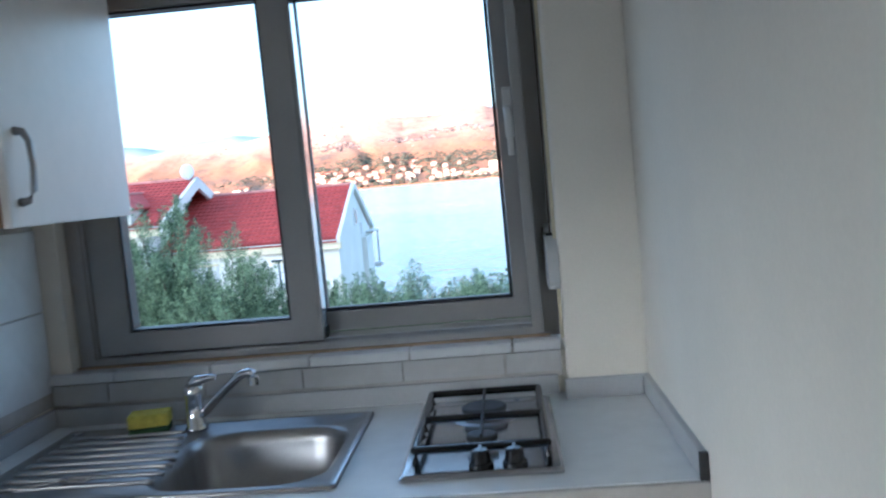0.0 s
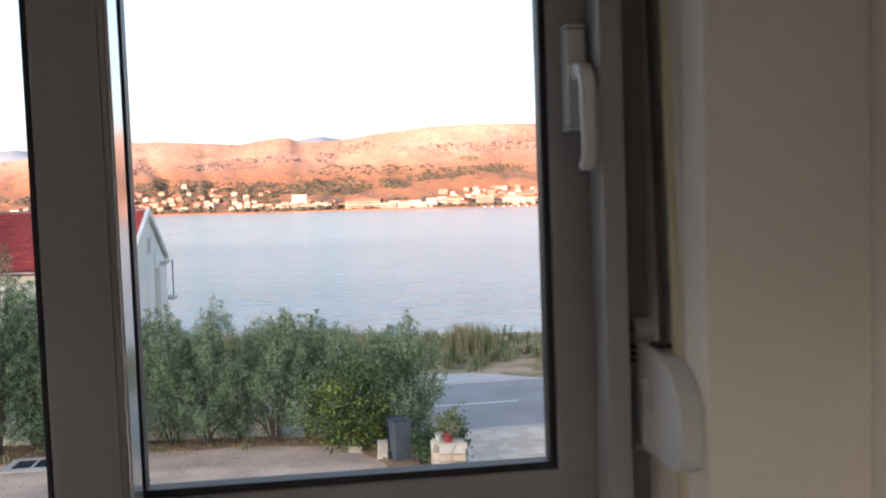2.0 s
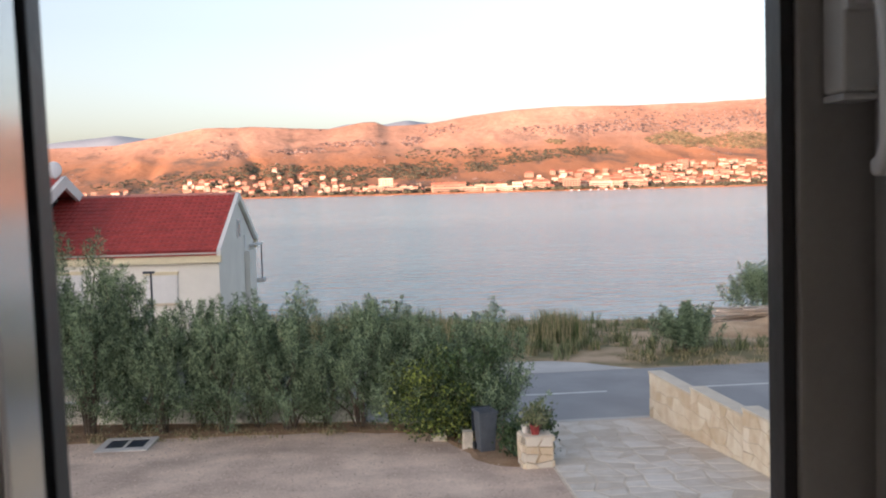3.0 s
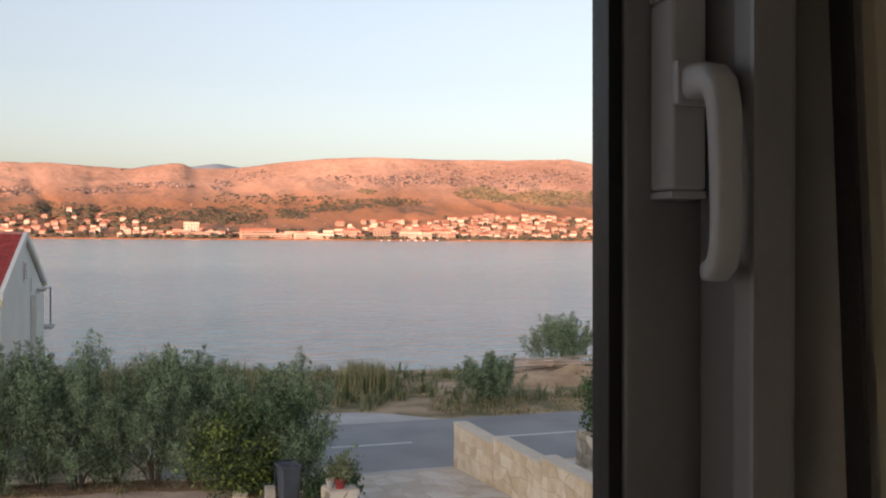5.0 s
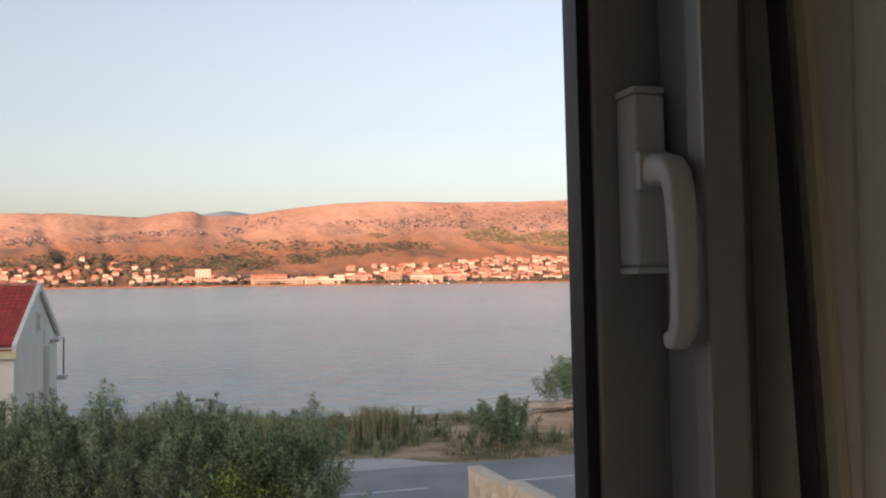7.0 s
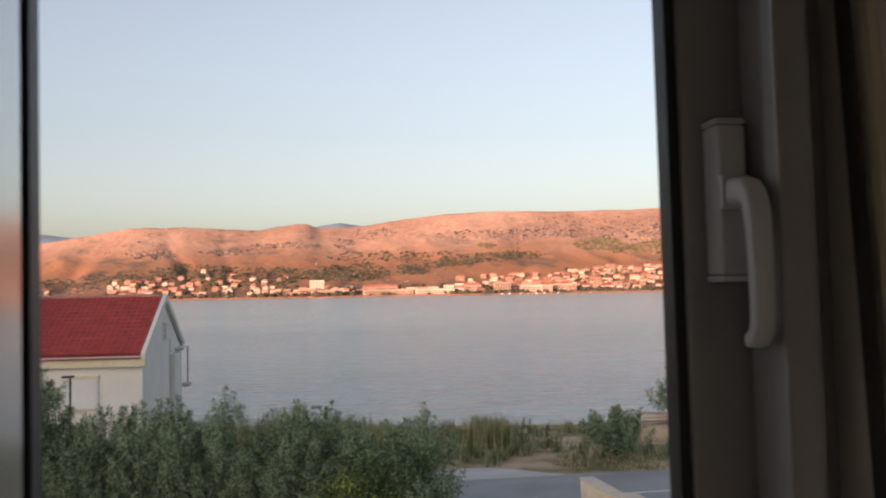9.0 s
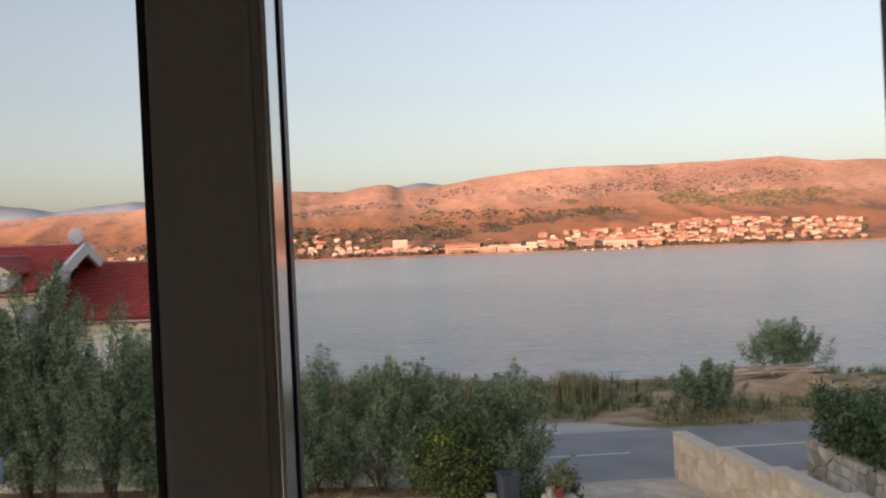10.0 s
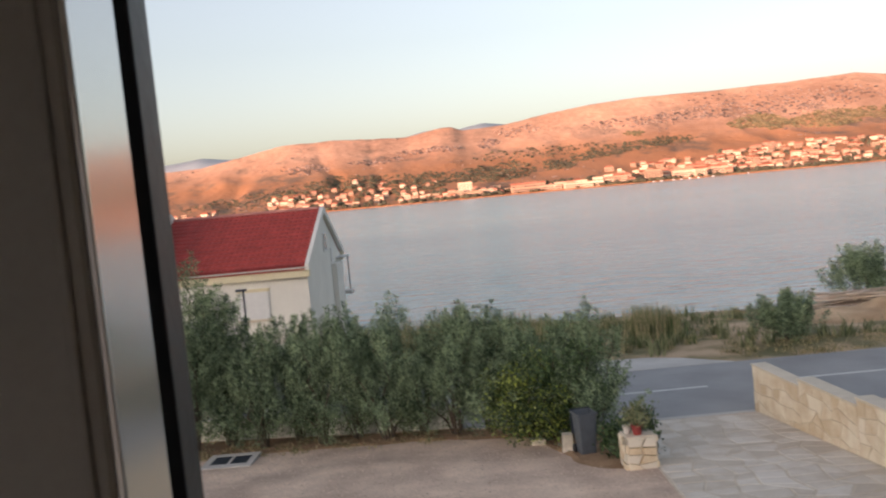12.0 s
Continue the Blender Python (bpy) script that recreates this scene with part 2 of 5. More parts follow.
def sea_material():
    m = bpy.data.materials.new("calm_sea")
    m.use_nodes = True
    nodes, links = m.node_tree.nodes, m.node_tree.links
    bsdf = nodes["Principled BSDF"]
    bsdf.inputs["Base Color"].default_value = (0.185, 0.325, 0.345, 1)
    bsdf.inputs["Roughness"].default_value, bsdf.inputs["IOR"].default_value = 0.18, 1.33
    place, mapping = nodes.new("ShaderNodeTexCoord"), nodes.new("ShaderNodeMapping")
    mapping.inputs["Scale"].default_value = (0.45, 1.0, 1.0)
    links.new(place.outputs["Object"], mapping.inputs["Vector"])
    ripple, swell, total = nodes.new("ShaderNodeTexNoise"), nodes.new("ShaderNodeTexNoise"), nodes.new("ShaderNodeMath")
    for tex, s, d in ((ripple, 0.85, 6), (swell, 0.10, 4)):
        tex.inputs["Scale"].default_value, tex.inputs["Detail"].default_value = s, d
        links.new(mapping.outputs["Vector"], tex.inputs["Vector"])
    total.operation = "MULTIPLY_ADD"
    total.inputs[1].default_value = 0.9
    links.new(swell.outputs["Fac"], total.inputs[0])
    links.new(ripple.outputs["Fac"], total.inputs[2])
    bn = nodes.new("ShaderNodeBump")
    bn.inputs["Distance"].default_value = 0.36
    gust, band = nodes.new("ShaderNodeTexNoise"), nodes.new("ShaderNodeMapRange")
    gust.inputs["Scale"].default_value, gust.inputs["Detail"].default_value = 0.025, 4
    links.new(mapping.outputs["Vector"], gust.inputs["Vector"])
    links.new(gust.outputs["Fac"], band.inputs["Value"])
    band.inputs["From Min"].default_value, band.inputs["From Max"].default_value = 0.35, 0.65
    band.inputs["To Min"].default_value, band.inputs["To Max"].default_value = 0.6, 1.0
    links.new(band.outputs["Result"], bn.inputs["Strength"])
    links.new(total.outputs[0], bn.inputs["Height"])
    links.new(bn.outputs["Normal"], bsdf.inputs["Normal"])
    return m


def glass_material():
    m = bpy.data.materials.new("window_glass")
    m.use_nodes = True
    bsdf = m.node_tree.nodes["Principled BSDF"]
    bsdf.inputs["Base Color"].default_value = (0.97, 0.985, 0.98, 1)
    bsdf.inputs["Roughness"].default_value, bsdf.inputs["IOR"].default_value = 0.0, 1.05
    bsdf.inputs["Transmission Weight"].default_value = 1.0
    return m


GROUND, HILL, SEA, GLASS = ground_material(), hill_material(), sea_material(), glass_material()


# ---- building helpers ----
def part(name, bm, material, parent=None, label="", smooth=False):
    """Links a bmesh as one mesh object, under a thing or a part."""
    mesh = bpy.data.meshes.new(name)
    bmesh.ops.recalc_face_normals(bm, faces=bm.faces)
    bm.to_mesh(mesh)
    bm.free()
    mesh.materials.append(material)
    if smooth:
        mesh.polygons.foreach_set("use_smooth", [True] * len(mesh.polygons))
    ob = new(name, mesh)
    ob.parent = parent
    return tagged(ob, label)


def arrays(name, verts, faces, material, parent=None, label="", smooth=False):
    mesh = bpy.data.meshes.new(name)
    mesh.from_pydata([tuple(v) for v in verts], [], [tuple(f) for f in faces])
    mesh.materials.append(material)
    if smooth:
        mesh.polygons.foreach_set("use_smooth", [True] * len(mesh.polygons))
    ob = new(name, mesh)
    ob.parent = parent
    return tagged(ob, label)


def thing(name, x, y, z, label, category, group="", turn=0.0):
    ob = new(name)
    ob.empty_display_size = 0.05
    ob.matrix_basis = pose(x, y, z, 0, 0, turn)
    return tagged(ob, label, category, group)


def box(x0, y0, z0, x1, y1, z1, bevel=0.0, bm=None, segments=2):
    own = bmesh.new()
    bmesh.ops.create_cube(own, size=1.0, matrix=Matrix.Translation(((x0 + x1) / 2, (y0 + y1) / 2, (z0 + z1) / 2)) @ Matrix.Diagonal((abs(x1 - x0), abs(y1 - y0), abs(z1 - z0), 1)))
    if bevel:
        bmesh.ops.bevel(own, geom=own.edges[:], offset=bevel, segments=segments, profile=0.7, affect="EDGES")
    if bm is None:
        return own
    merge(bm, own)
    return bm


def merge(bm, other):
    mesh = bpy.data.meshes.new("joined")
    other.to_mesh(mesh)
    other.free()
    bm.from_mesh(mesh)
    bpy.data.meshes.remove(mesh)


def rod(points, radius, sides=10, bm=None, taper=None):
    """A round bar through the points, with a radius or one radius for each point."""
    bm = bm or bmesh.new()
    radii = taper or [radius] * len(points)
    pts, rings = [Vector(p) for p in points], []
    for i, p in enumerate(pts):
        way = (pts[min(i + 1, len(pts) - 1)] - pts[max(i - 1, 0)]).normalized()
        side = way.cross(Vector((0, 0, 1)) if abs(way.z) < 0.9 else Vector((1, 0, 0))).normalized()
        up = side.cross(way)
        rings.append([bm.verts.new(p + radii[i] * (math.cos(a) * side + math.sin(a) * up)) for a in (2 * math.pi * k / sides for k in range(sides))])
    for a, b in zip(rings, rings[1:]):
        for k in range(sides):
            bm.faces.new((a[k], a[(k + 1) % sides], b[(k + 1) % sides], b[k]))
    bm.faces.new(rings[0][::-1])
    bm.faces.new(rings[-1])
    return bm


def lathe(profile, sides=24, centre=(0, 0, 0), bm=None):
    """A turned form from (radius, height) pairs, upwards."""
    bm = bm or bmesh.new()
    cx, cy, cz = centre
    rings = [[bm.verts.new((cx + r * math.cos(2 * math.pi * k / sides), cy + r * math.sin(2 * math.pi * k / sides), cz + h)) for k in range(sides)] for r, h in profile]
    for a, b in zip(rings, rings[1:]):
        for k in range(sides):
            bm.faces.new((a[k], a[(k + 1) % sides], b[(k + 1) % sides], b[k]))
    bm.faces.new(rings[0][::-1])
    bm.faces.new(rings[-1])
    return bm


def holed(outer, hole, y0, y1, bm=None, swap=None):
    """A slab across y0 to y1 with an outer and an inner rectangle in x and z. swap: maps (x, y, z) to where it stands."""
    bm = bm or bmesh.new()
    swap = swap or (lambda x, y, z: (x, y, z))

    def corners(r, y):
        return [bm.verts.new(swap(x, y, z)) for x, z in ((r[0], r[1]), (r[2], r[1]), (r[2], r[3]), (r[0], r[3]))]
    of, inf, ob, inb = corners(outer, y0), corners(hole, y0), corners(outer, y1), corners(hole, y1)
    for k in range(4):
        n = (k + 1) % 4
        for a, b in ((of, inf), (inb, ob), (ob, of), (inf, inb)):
            bm.faces.new((a[k], a[n], b[n], b[k]))
    return bm


def lofted(loops, close=True):
    bm = bmesh.new()
    rings = [[bm.verts.new(p) for p in loop] for loop in loops]
    for a, b in zip(rings, rings[1:]):
        for k in range(len(a)):
            bm.faces.new((a[k], a[(k + 1) % len(a)], b[(k + 1) % len(a)], b[k]))
    if close:
        bm.faces.new(rings[-1])
    return bm


def softened(bm, offset, segments=2):
    bmesh.ops.recalc_face_normals(bm, faces=bm.faces)
    sharp = [e for e in bm.edges if len(e.link_faces) == 2 and e.calc_face_angle(0) > 0.5]
    bmesh.ops.bevel(bm, geom=sharp, offset=offset, segments=segments, profile=0.7, affect="EDGES")
    return bm


# ---- the kitchen: shell ----
LEFT, RIGHT, BACK = -1.24, 0.19, -4.6
tagged(part("floor", box(-4.2, BACK, -0.2, RIGHT, 0.0, 0.0), FLOOR), "brown tiled kitchen floor", "floor", kind="structure")
tagged(part("ceiling", box(-4.4, BACK - 0.2, 2.6, RIGHT + 0.2, 0.3, 2.8), CEILING), "white painted ceiling", "ceiling", kind="structure")
wall_n = bmesh.new()
holed((-4.4, -0.2, RIGHT + 0.2, 2.6), (-1.185, 1.0, 0.009, 2.02), 0.0, 0.25, wall_n)
tagged(part("wall_north", wall_n, PLASTER), "cream plastered outer wall with the window opening", "wall", kind="structure")
tagged(part("wall_pillar", softened(box(0.009, -0.058, 0.0, RIGHT, -0.002, 2.6), 0.006), PLASTER), "cream plastered pillar beside the window", "wall", kind="structure")
tagged(part("wall_east", box(RIGHT, BACK, -0.2, RIGHT + 0.2, 0.0, 2.6), PLASTER), "cream plastered kitchen side wall", "wall", kind="structure")
tagged(part("wall_west", box(LEFT - 0.12, -0.76, 0.0, LEFT - 0.008, -0.002, 2.6), PLASTER), "short kitchen wall behind the tiles", "wall", kind="structure")
# these two openings are unseen, added and sized to let sky light in
tagged(part("wall_far_west", holed((BACK, -0.2, 0.0, 2.6), (-4.4, 0.0, -2.8, 2.2), -4.4, -4.2, None, lambda x, y, z: (y, x, z)), PLASTER), "plastered wall with an unseen opening added to light the room", "wall", kind="structure")
tagged(part("wall_south", holed((-4.4, -0.2, RIGHT + 0.2, 2.6), (-3.9, 0.0, -2.3, 2.1), BACK - 0.2, BACK), PLASTER), "plastered wall with an unseen opening added to light the room", "wall", kind="structure")

# wall tiles beside the sink, and the row below the sill
tiles_west = tagged(part("tiled_splashback", box(LEFT - 0.006, -0.74, 0.95, LEFT, -0.002, 1.40), PALE_GROUT), "pale glazed wall tiles beside the sink", "tiles", kind="structure")
west_tile = part("tile", softened(box(0, -0.118, -0.098, 0.008, 0.118, 0.098), 0.003), TILE, tiles_west).data
bpy.data.objects["tile"].location = (LEFT - 0.002, -0.122, 1.084)
for col in range(3):
    for row in range(2):
        if col or row:
            ob = new("tile", west_tile)
            ob.parent, ob.location = tiles_west, (LEFT - 0.002, -0.122 - 0.24 * col, 1.084 + 0.2 * row)
tiles_north = tagged(part("tile_row", box(LEFT, -0.004, 0.94, -0.001, 0.0, 1.004), PALE_GROUT), "row of grey-white tiles under the window sill", "tiles", kind="structure")
north_tile = bpy.data.meshes.new("tile")
tmp = softened(box(-0.1185, -0.006, -0.024, 0.1185, 0.002, 0.024), 0.002)
tmp.to_mesh(north_tile)
tmp.free()
north_tile.materials.append(ROW_TILE)
for k in range(-1, 5):
    x0, x1 = max(-1.232, -0.374 - 0.24 * (3 - k)), -0.374 - 0.24 * (2 - k)
    ob = new("tile", north_tile)
    ob.scale.x = (x1 - x0) / 0.24
    ob.parent, ob.location = tiles_north, ((x0 + x1) / 2, -0.006, 0.977)
    if x1 > -0.02:
        ob.scale.x, ob.location.x = 0.13 / 0.24, -0.066
sill = tagged(part("window_sill", box(LEFT, -0.008, 1.002, -0.001, 0.05, 1.016), PALE_GROUT), "white tiled window sill with brown grout", "window sill", kind="structure")
sill_tile = bpy.data.meshes.new("sill_tile")
tmp = box(-0.1185, -0.022, -0.012, 0.1185, 0.044, 0.012, 0.006, segments=3)
tmp.to_mesh(sill_tile)
tmp.free()
sill_tile.materials.append(SILL_TILE)
for k in range(-1, 5):
    x0, x1 = max(-1.256, -0.374 - 0.24 * (3 - k)), -0.374 - 0.24 * (2 - k)
    ob = new("sill_tile", sill_tile)
    ob.scale.x = (x1 - x0) / 0.24
    ob.parent, ob.location = sill, ((x0 + x1) / 2 + 0.02, 0.0, 1.016)
    if x1 > -0.02:
        ob.scale.x, ob.location.x = 0.11 / 0.24, -0.056

part("grout_joint", box(LEFT + 0.03, 0.031, 1.026, -0.02, 0.0395, 1.034, 0.002), GROUT, sill, "brown grout joint along the window frame")

# ---- sliding window ----
window = thing("window_1", 0, 0, 0, "grey aluminium sliding window with two sashes", "window")
tagged(window, kind="structure")
frame_ring = part("window_frame", softened(holed((-1.183, 1.018, 0.007, 2.02), (-1.135, 1.052, -0.048, 1.985), 0.094, 0.165), 0.003), ALU, window)
for name, b in (("frame_rail", (-1.183, 0.040, 1.018, -0.062, 0.0935, 1.052)), ("frame_rail", (-1.183, 0.040, 1.985, -0.062, 0.0935, 2.02)), ("frame_jamb", (-1.183, 0.040, 1.0525, -1.135, 0.0935, 1.9845)), ("frame_jamb", (-0.060, 0.0525, 1.0525, -0.040, 0.0935, 1.9845))):
    part(name, box(*b, 0.003), ALU, frame_ring)
part("frame_lip", softened(holed((-1.160, 1.036, -0.040, 1.998), (-1.142, 1.050, -0.066, 1.985), 0.032, 0.052), 0.003), ALU, window)
part("track", softened(box(-1.134, 0.094, 1.053, -0.050, 0.100, 1.066), 0.001), ALU, window)


def sash(name, x0, x1, gx0, gx1, z0, gz0, gz1, z1, y0, y1, gy, rim=0.0055):
    frame_ob = part(name, softened(holed((x0, z0, x1, z1), (gx0 - rim - 0.0005, gz0 - rim - 0.0005, gx1 + rim + 0.0005, gz1 + rim + 0.0005), y0, y1), 0.004, 3), ALU, window)
    part("gasket", softened(holed((gx0 - rim, gz0 - rim, gx1 + rim, gz1 + rim), (gx0, gz0, gx1, gz1), y0 + 0.003, y1 - 0.002), 0.001), RUBBER, frame_ob)
    pane = part("pane", box(gx0 - 0.003, gy - 0.002, gz0 - 0.003, gx1 + 0.003, gy + 0.002, gz1 + 0.003), GLASS, frame_ob)
    pane.visible_shadow = False
    return frame_ob


left_sash = sash("sash", -1.132, -0.572, -1.042, -0.652, 1.056, 1.117, 1.880, 1.975, 0.043, 0.092, 0.080)
part("side_strip", softened(box(-0.572, 0.045, 1.06, -0.5685, 0.092, 1.972), 0.001), ALU_EDGE, left_sash, "polished metal edge of the sash")
part("edge_bead", box(-0.5825, 0.0405, 1.060, -0.5785, 0.0455, 1.972, 0.001), ALU, left_sash)
right_sash = sash("sash", -0.655, -0.050, -0.567, -0.113, 1.067, 1.126, 1.880, 1.975, 0.102, 0.130, 0.121, 0.0085)
part("stop", box(-0.5745, 0.047, 1.058, -0.567, 0.1015, 1.085, 0.002), RUBBER, left_sash)

handle = part("handle_plate", box(-0.088, 0.076, 1.512, -0.066, 0.102, 1.621, 0.004, segments=3), WHITE_PLASTIC, right_sash, "pale grey window handle plate")
for z in (1.507, 1.6215):
    part("end_cap", box(-0.088, 0.0765, z, -0.066, 0.102, z + 0.0045, 0.0015), WHITE_PLASTIC, handle)


def swept(points):
    """A grip of rounded section along (y, z, half width, half thickness) rows."""
    loops = []
    for k, (y, z, a, b) in enumerate(points):
        p, q = points[max(0, k - 1)], points[min(len(points) - 1, k + 1)]
        d = math.hypot(q[0] - p[0], q[1] - p[1])
        ny, nz = -(q[1] - p[1]) / d, (q[0] - p[0]) / d
        loop = []
        for i in range(20):
            c, w = math.cos(i * math.pi / 10), math.sin(i * math.pi / 10)
            u, v = a * math.copysign(abs(c) ** 0.6, c), b * math.copysign(abs(w) ** 0.6, w)
            loop.append((-0.078 + u, y + ny * v, z + nz * v))
        loops.append(loop)
    return lofted(loops)


part("collar", box(-0.0895, 0.068, 1.5585, -0.0665, 0.0755, 1.5835, 0.003), WHITE_PLASTIC, handle)
part("lever", swept([(0.0675, 1.571, 0.0094, 0.0100), (0.058, 1.571, 0.0092, 0.0096), (0.050, 1.5695, 0.0088, 0.0090), (0.0445, 1.565, 0.0085, 0.0084), (0.0415, 1.557, 0.0082, 0.0078), (0.040, 1.545, 0.0080, 0.0074), (0.039, 1.52, 0.0076, 0.0070), (0.0388, 1.495, 0.0074, 0.0068), (0.0395, 1.480, 0.0074, 0.0068), (0.0425, 1.4715, 0.0075, 0.0066), (0.0475, 1.4675, 0.0076, 0.0064), (0.0525, 1.4670, 0.0070, 0.0055), (0.0545, 1.4672, 0.0035, 0.0024)]), WHITE_PLASTIC, handle, smooth=True)

# the window stands a little out of plumb
for ob in window.children_recursive:
    for v in ob.data.vertices:
        v.co.x -= 0.0105 * (v.co.z - 1.5)

strap_box = thing("shutter_strap_winder", 0, 0, 0, "white plastic shutter strap winder on the window reveal", "strap winder")
winder = bmesh.new()
profile = [(0.098, 1.160), (0.098, 1.268), (0.045, 1.268)] + [(0.040 - 0.094 * math.sin(a), 1.200 + 0.068 * math.cos(a)) for a in (math.pi / 20 * k for k in range(1, 11))] + [(-0.054, 1.165), (-0.050, 1.154), (-0.038, 1.148), (0.06, 1.150)]
front, rear = ([winder.verts.new((x, y, z)) for y, z in profile] for x in (-0.018, 0.008))
winder.faces.new(front)
winder.faces.new(rear[::-1])
for k in range(len(profile)):
    winder.faces.new((front[k], rear[k], rear[(k + 1) % len(profile)], front[(k + 1) % len(profile)]))
part("cover", softened(winder, 0.003), WHITE_PLASTIC, strap_box)
part("slot", box(-0.013, 0.012, 1.2682, 0.002, 0.036, 1.2725, 0.001), RUBBER, strap_box)
for z in (1.278, 1.152):
    part("lug", lathe([(0.014, -0.026), (0.014, -0.002), (0.012, 0)], 20), WHITE_PLASTIC, strap_box).matrix_basis = pose(-0.016, 0.088, z, 0, -90, 0)
part("screw", lathe([(0.004, 0), (0.004, 0.003)], 12), RUBBER, strap_box).matrix_basis = pose(-0.0165, 0.088, 1.279, 0, -90, 0)
part("grip_mark", rod([(-0.0185, 0.062, 1.228), (-0.0185, 0.040, 1.228), (-0.0185, 0.024, 1.214), (-0.0185, 0.022, 1.196), (-0.0185, 0.040, 1.184), (-0.0185, 0.040, 1.156)], 0.0012, 6), WHITE_PLASTIC, strap_box)
for z in (1.244, 1.252, 1.260):
    part("vent_slit", box(-0.0188, 0.066, z, -0.0178, 0.080, z + 0.003), RUBBER, strap_box)


def leaning(x0, x1, y0, y1, z0, z1):
    """An upright strip whose head leans away from the room."""
    bm = box(x0, y0, z0, x1, y1, z1)
    for v in bm.verts:
        v.co.y += 0.072 * (v.co.z - 1.51)
    return softened(bm, 0.0008)


tagged(part("shutter_strap", leaning(-0.006, -0.003, 0.028, 0.044, 1.269, 2.03), STRAP), "dark woven roller shutter strap", "strap")
tagged(part("strap_guide", leaning(0.001, 0.0085, 0.017, 0.0268, 1.03, 2.02), CREAM_TRIM), "narrow cream strip along the window reveal", "trim", kind="structure")

# ---- worktop, sink, hob ----
worktop = bmesh.new()
holed((LEFT, -0.64, RIGHT, 0.0), (-1.13, -0.56, -0.46, -0.11), 0.862, 0.9, worktop, lambda x, y, z: (x, z, y))
tagged(part("worktop", worktop, WORKTOP), "pale laminate kitchen worktop with grey edge", "worktop")
part("front_edge", box(LEFT, -0.652, 0.860, RIGHT, -0.6405, 0.8985, 0.003), EDGE_GREY, bpy.data.objects["worktop"], "grey edge strip")
base = thing("base_cabinet", (LEFT + RIGHT) / 2, -0.3, 0, "plain white kitchen base cabinet under the worktop", "cabinet")
part("body", box(-0.71, -0.28, 0.1, 0.71, 0.28, 0.72, 0.003), DOOR_WHITE, base)
part("rail", box(-0.71, -0.28, 0.722, 0.71, -0.262, 0.86), DOOR_WHITE, base)
part("side_panel", box(-0.71, -0.26, 0.722, -0.692, 0.28, 0.86), DOOR_WHITE, base)
part("side_panel", box(0.692, -0.26, 0.722, 0.71, 0.28, 0.86), DOOR_WHITE, base)
part("plinth", box(-0.71, -0.23, 0.0, 0.71, 0.28, 0.099), EDGE_GREY, base)
for n, pts in enumerate((((LEFT + 0.012, -0.02, -0.012, -0.006), 0), ((0.0, -0.078, RIGHT - 0.014, -0.06), 0), ((RIGHT - 0.014, -0.64, RIGHT, -0.06), 0), ((LEFT, -0.62, LEFT + 0.014, -0.006), 0))):
    x0, y0, x1, y1 = pts[0]
    tagged(part("upstand", box(x0, y0, 0.9, x1, y1, 0.945, 0.004), UPSTAND), "grey splash upstand along the worktop", "upstand", "worktop upstands")
tagged(part("upstand_end", box(RIGHT - 0.016, -0.652, 0.9, RIGHT - 0.0005, -0.6405, 0.947, 0.003), BURNER), "dark end cap of the upstand", "end cap")


def rounded(x0, y0, x1, y1, r, z, n=6):
    pts = []
    for cx, cy, a0 in ((x1 - r, y1 - r, 0), (x0 + r, y1 - r, 90), (x0 + r, y0 + r, 180), (x1 - r, y0 + r, 270)):
        pts += [(cx + r * math.cos(radians(a0 + 90 * k / n)), cy + r * math.sin(radians(a0 + 90 * k / n)), z) for k in range(n + 1)]
    return pts


sink = thing("kitchen_sink", -0.80, -0.335, 0.9, "stainless steel sink with a drainboard, set in the worktop", "sink")
X0, Y0, X1, Y1 = -0.355, -0.245, 0.362, 0.245
BX0, BY0, BX1, BY1 = -0.015, -0.20, 0.325, 0.165
part("basin", lofted([rounded(X0, Y0, X1, Y1, 0.012, 0.001), rounded(X0, Y0, X1, Y1, 0.012, 0.007), rounded(X0 + 0.004, Y0 + 0.004, X1 - 0.004, Y1 - 0.004, 0.012, 0.009),
                      rounded(X0 + 0.016, Y0 + 0.016, X1 - 0.016, Y1 - 0.016, 0.012, 0.008), rounded(X0 + 0.022, Y0 + 0.022, X1 - 0.022, Y1 - 0.022, 0.012, 0.003),
                      rounded(BX0 - 0.012, BY0 - 0.012, BX1 + 0.012, BY1 + 0.012, 0.10, 0.003), rounded(BX0, BY0, BX1, BY1, 0.09, -0.004), rounded(BX0 + 0.006, BY0 + 0.006, BX1 - 0.006, BY1 - 0.006, 0.085, -0.03),
                      rounded(BX0 + 0.012, BY0 + 0.012, BX1 - 0.012, BY1 - 0.012, 0.08, -0.125), rounded(BX0 + 0.045, BY0 + 0.045, BX1 - 0.045, BY1 - 0.045, 0.06, -0.15)]), STEEL, sink, smooth=True)
part("drain", lathe([(0.04, 0), (0.04, 0.003), (0.03, 0.003), (0.028, 0.001)], 20, (0.155, -0.02, -0.15)), CHROME, sink)
for k in range(8):
    y = 0.185 - 0.048 * k
    part("drain_ridge", rod([(-0.325, y, 0.002), (-0.315, y, 0.005), (-0.07 + 0.012 * min(k, 5), y, 0.005), (-0.06 + 0.012 * min(k, 5), y, 0.002)], 0.006, 8), STEEL, sink, smooth=True)
part("overflow_plug", lathe([(0.012, 0), (0.012, 0.004), (0.006, 0.006)], 16, (-0.325, 0.212, 0.008)), CHROME, sink)

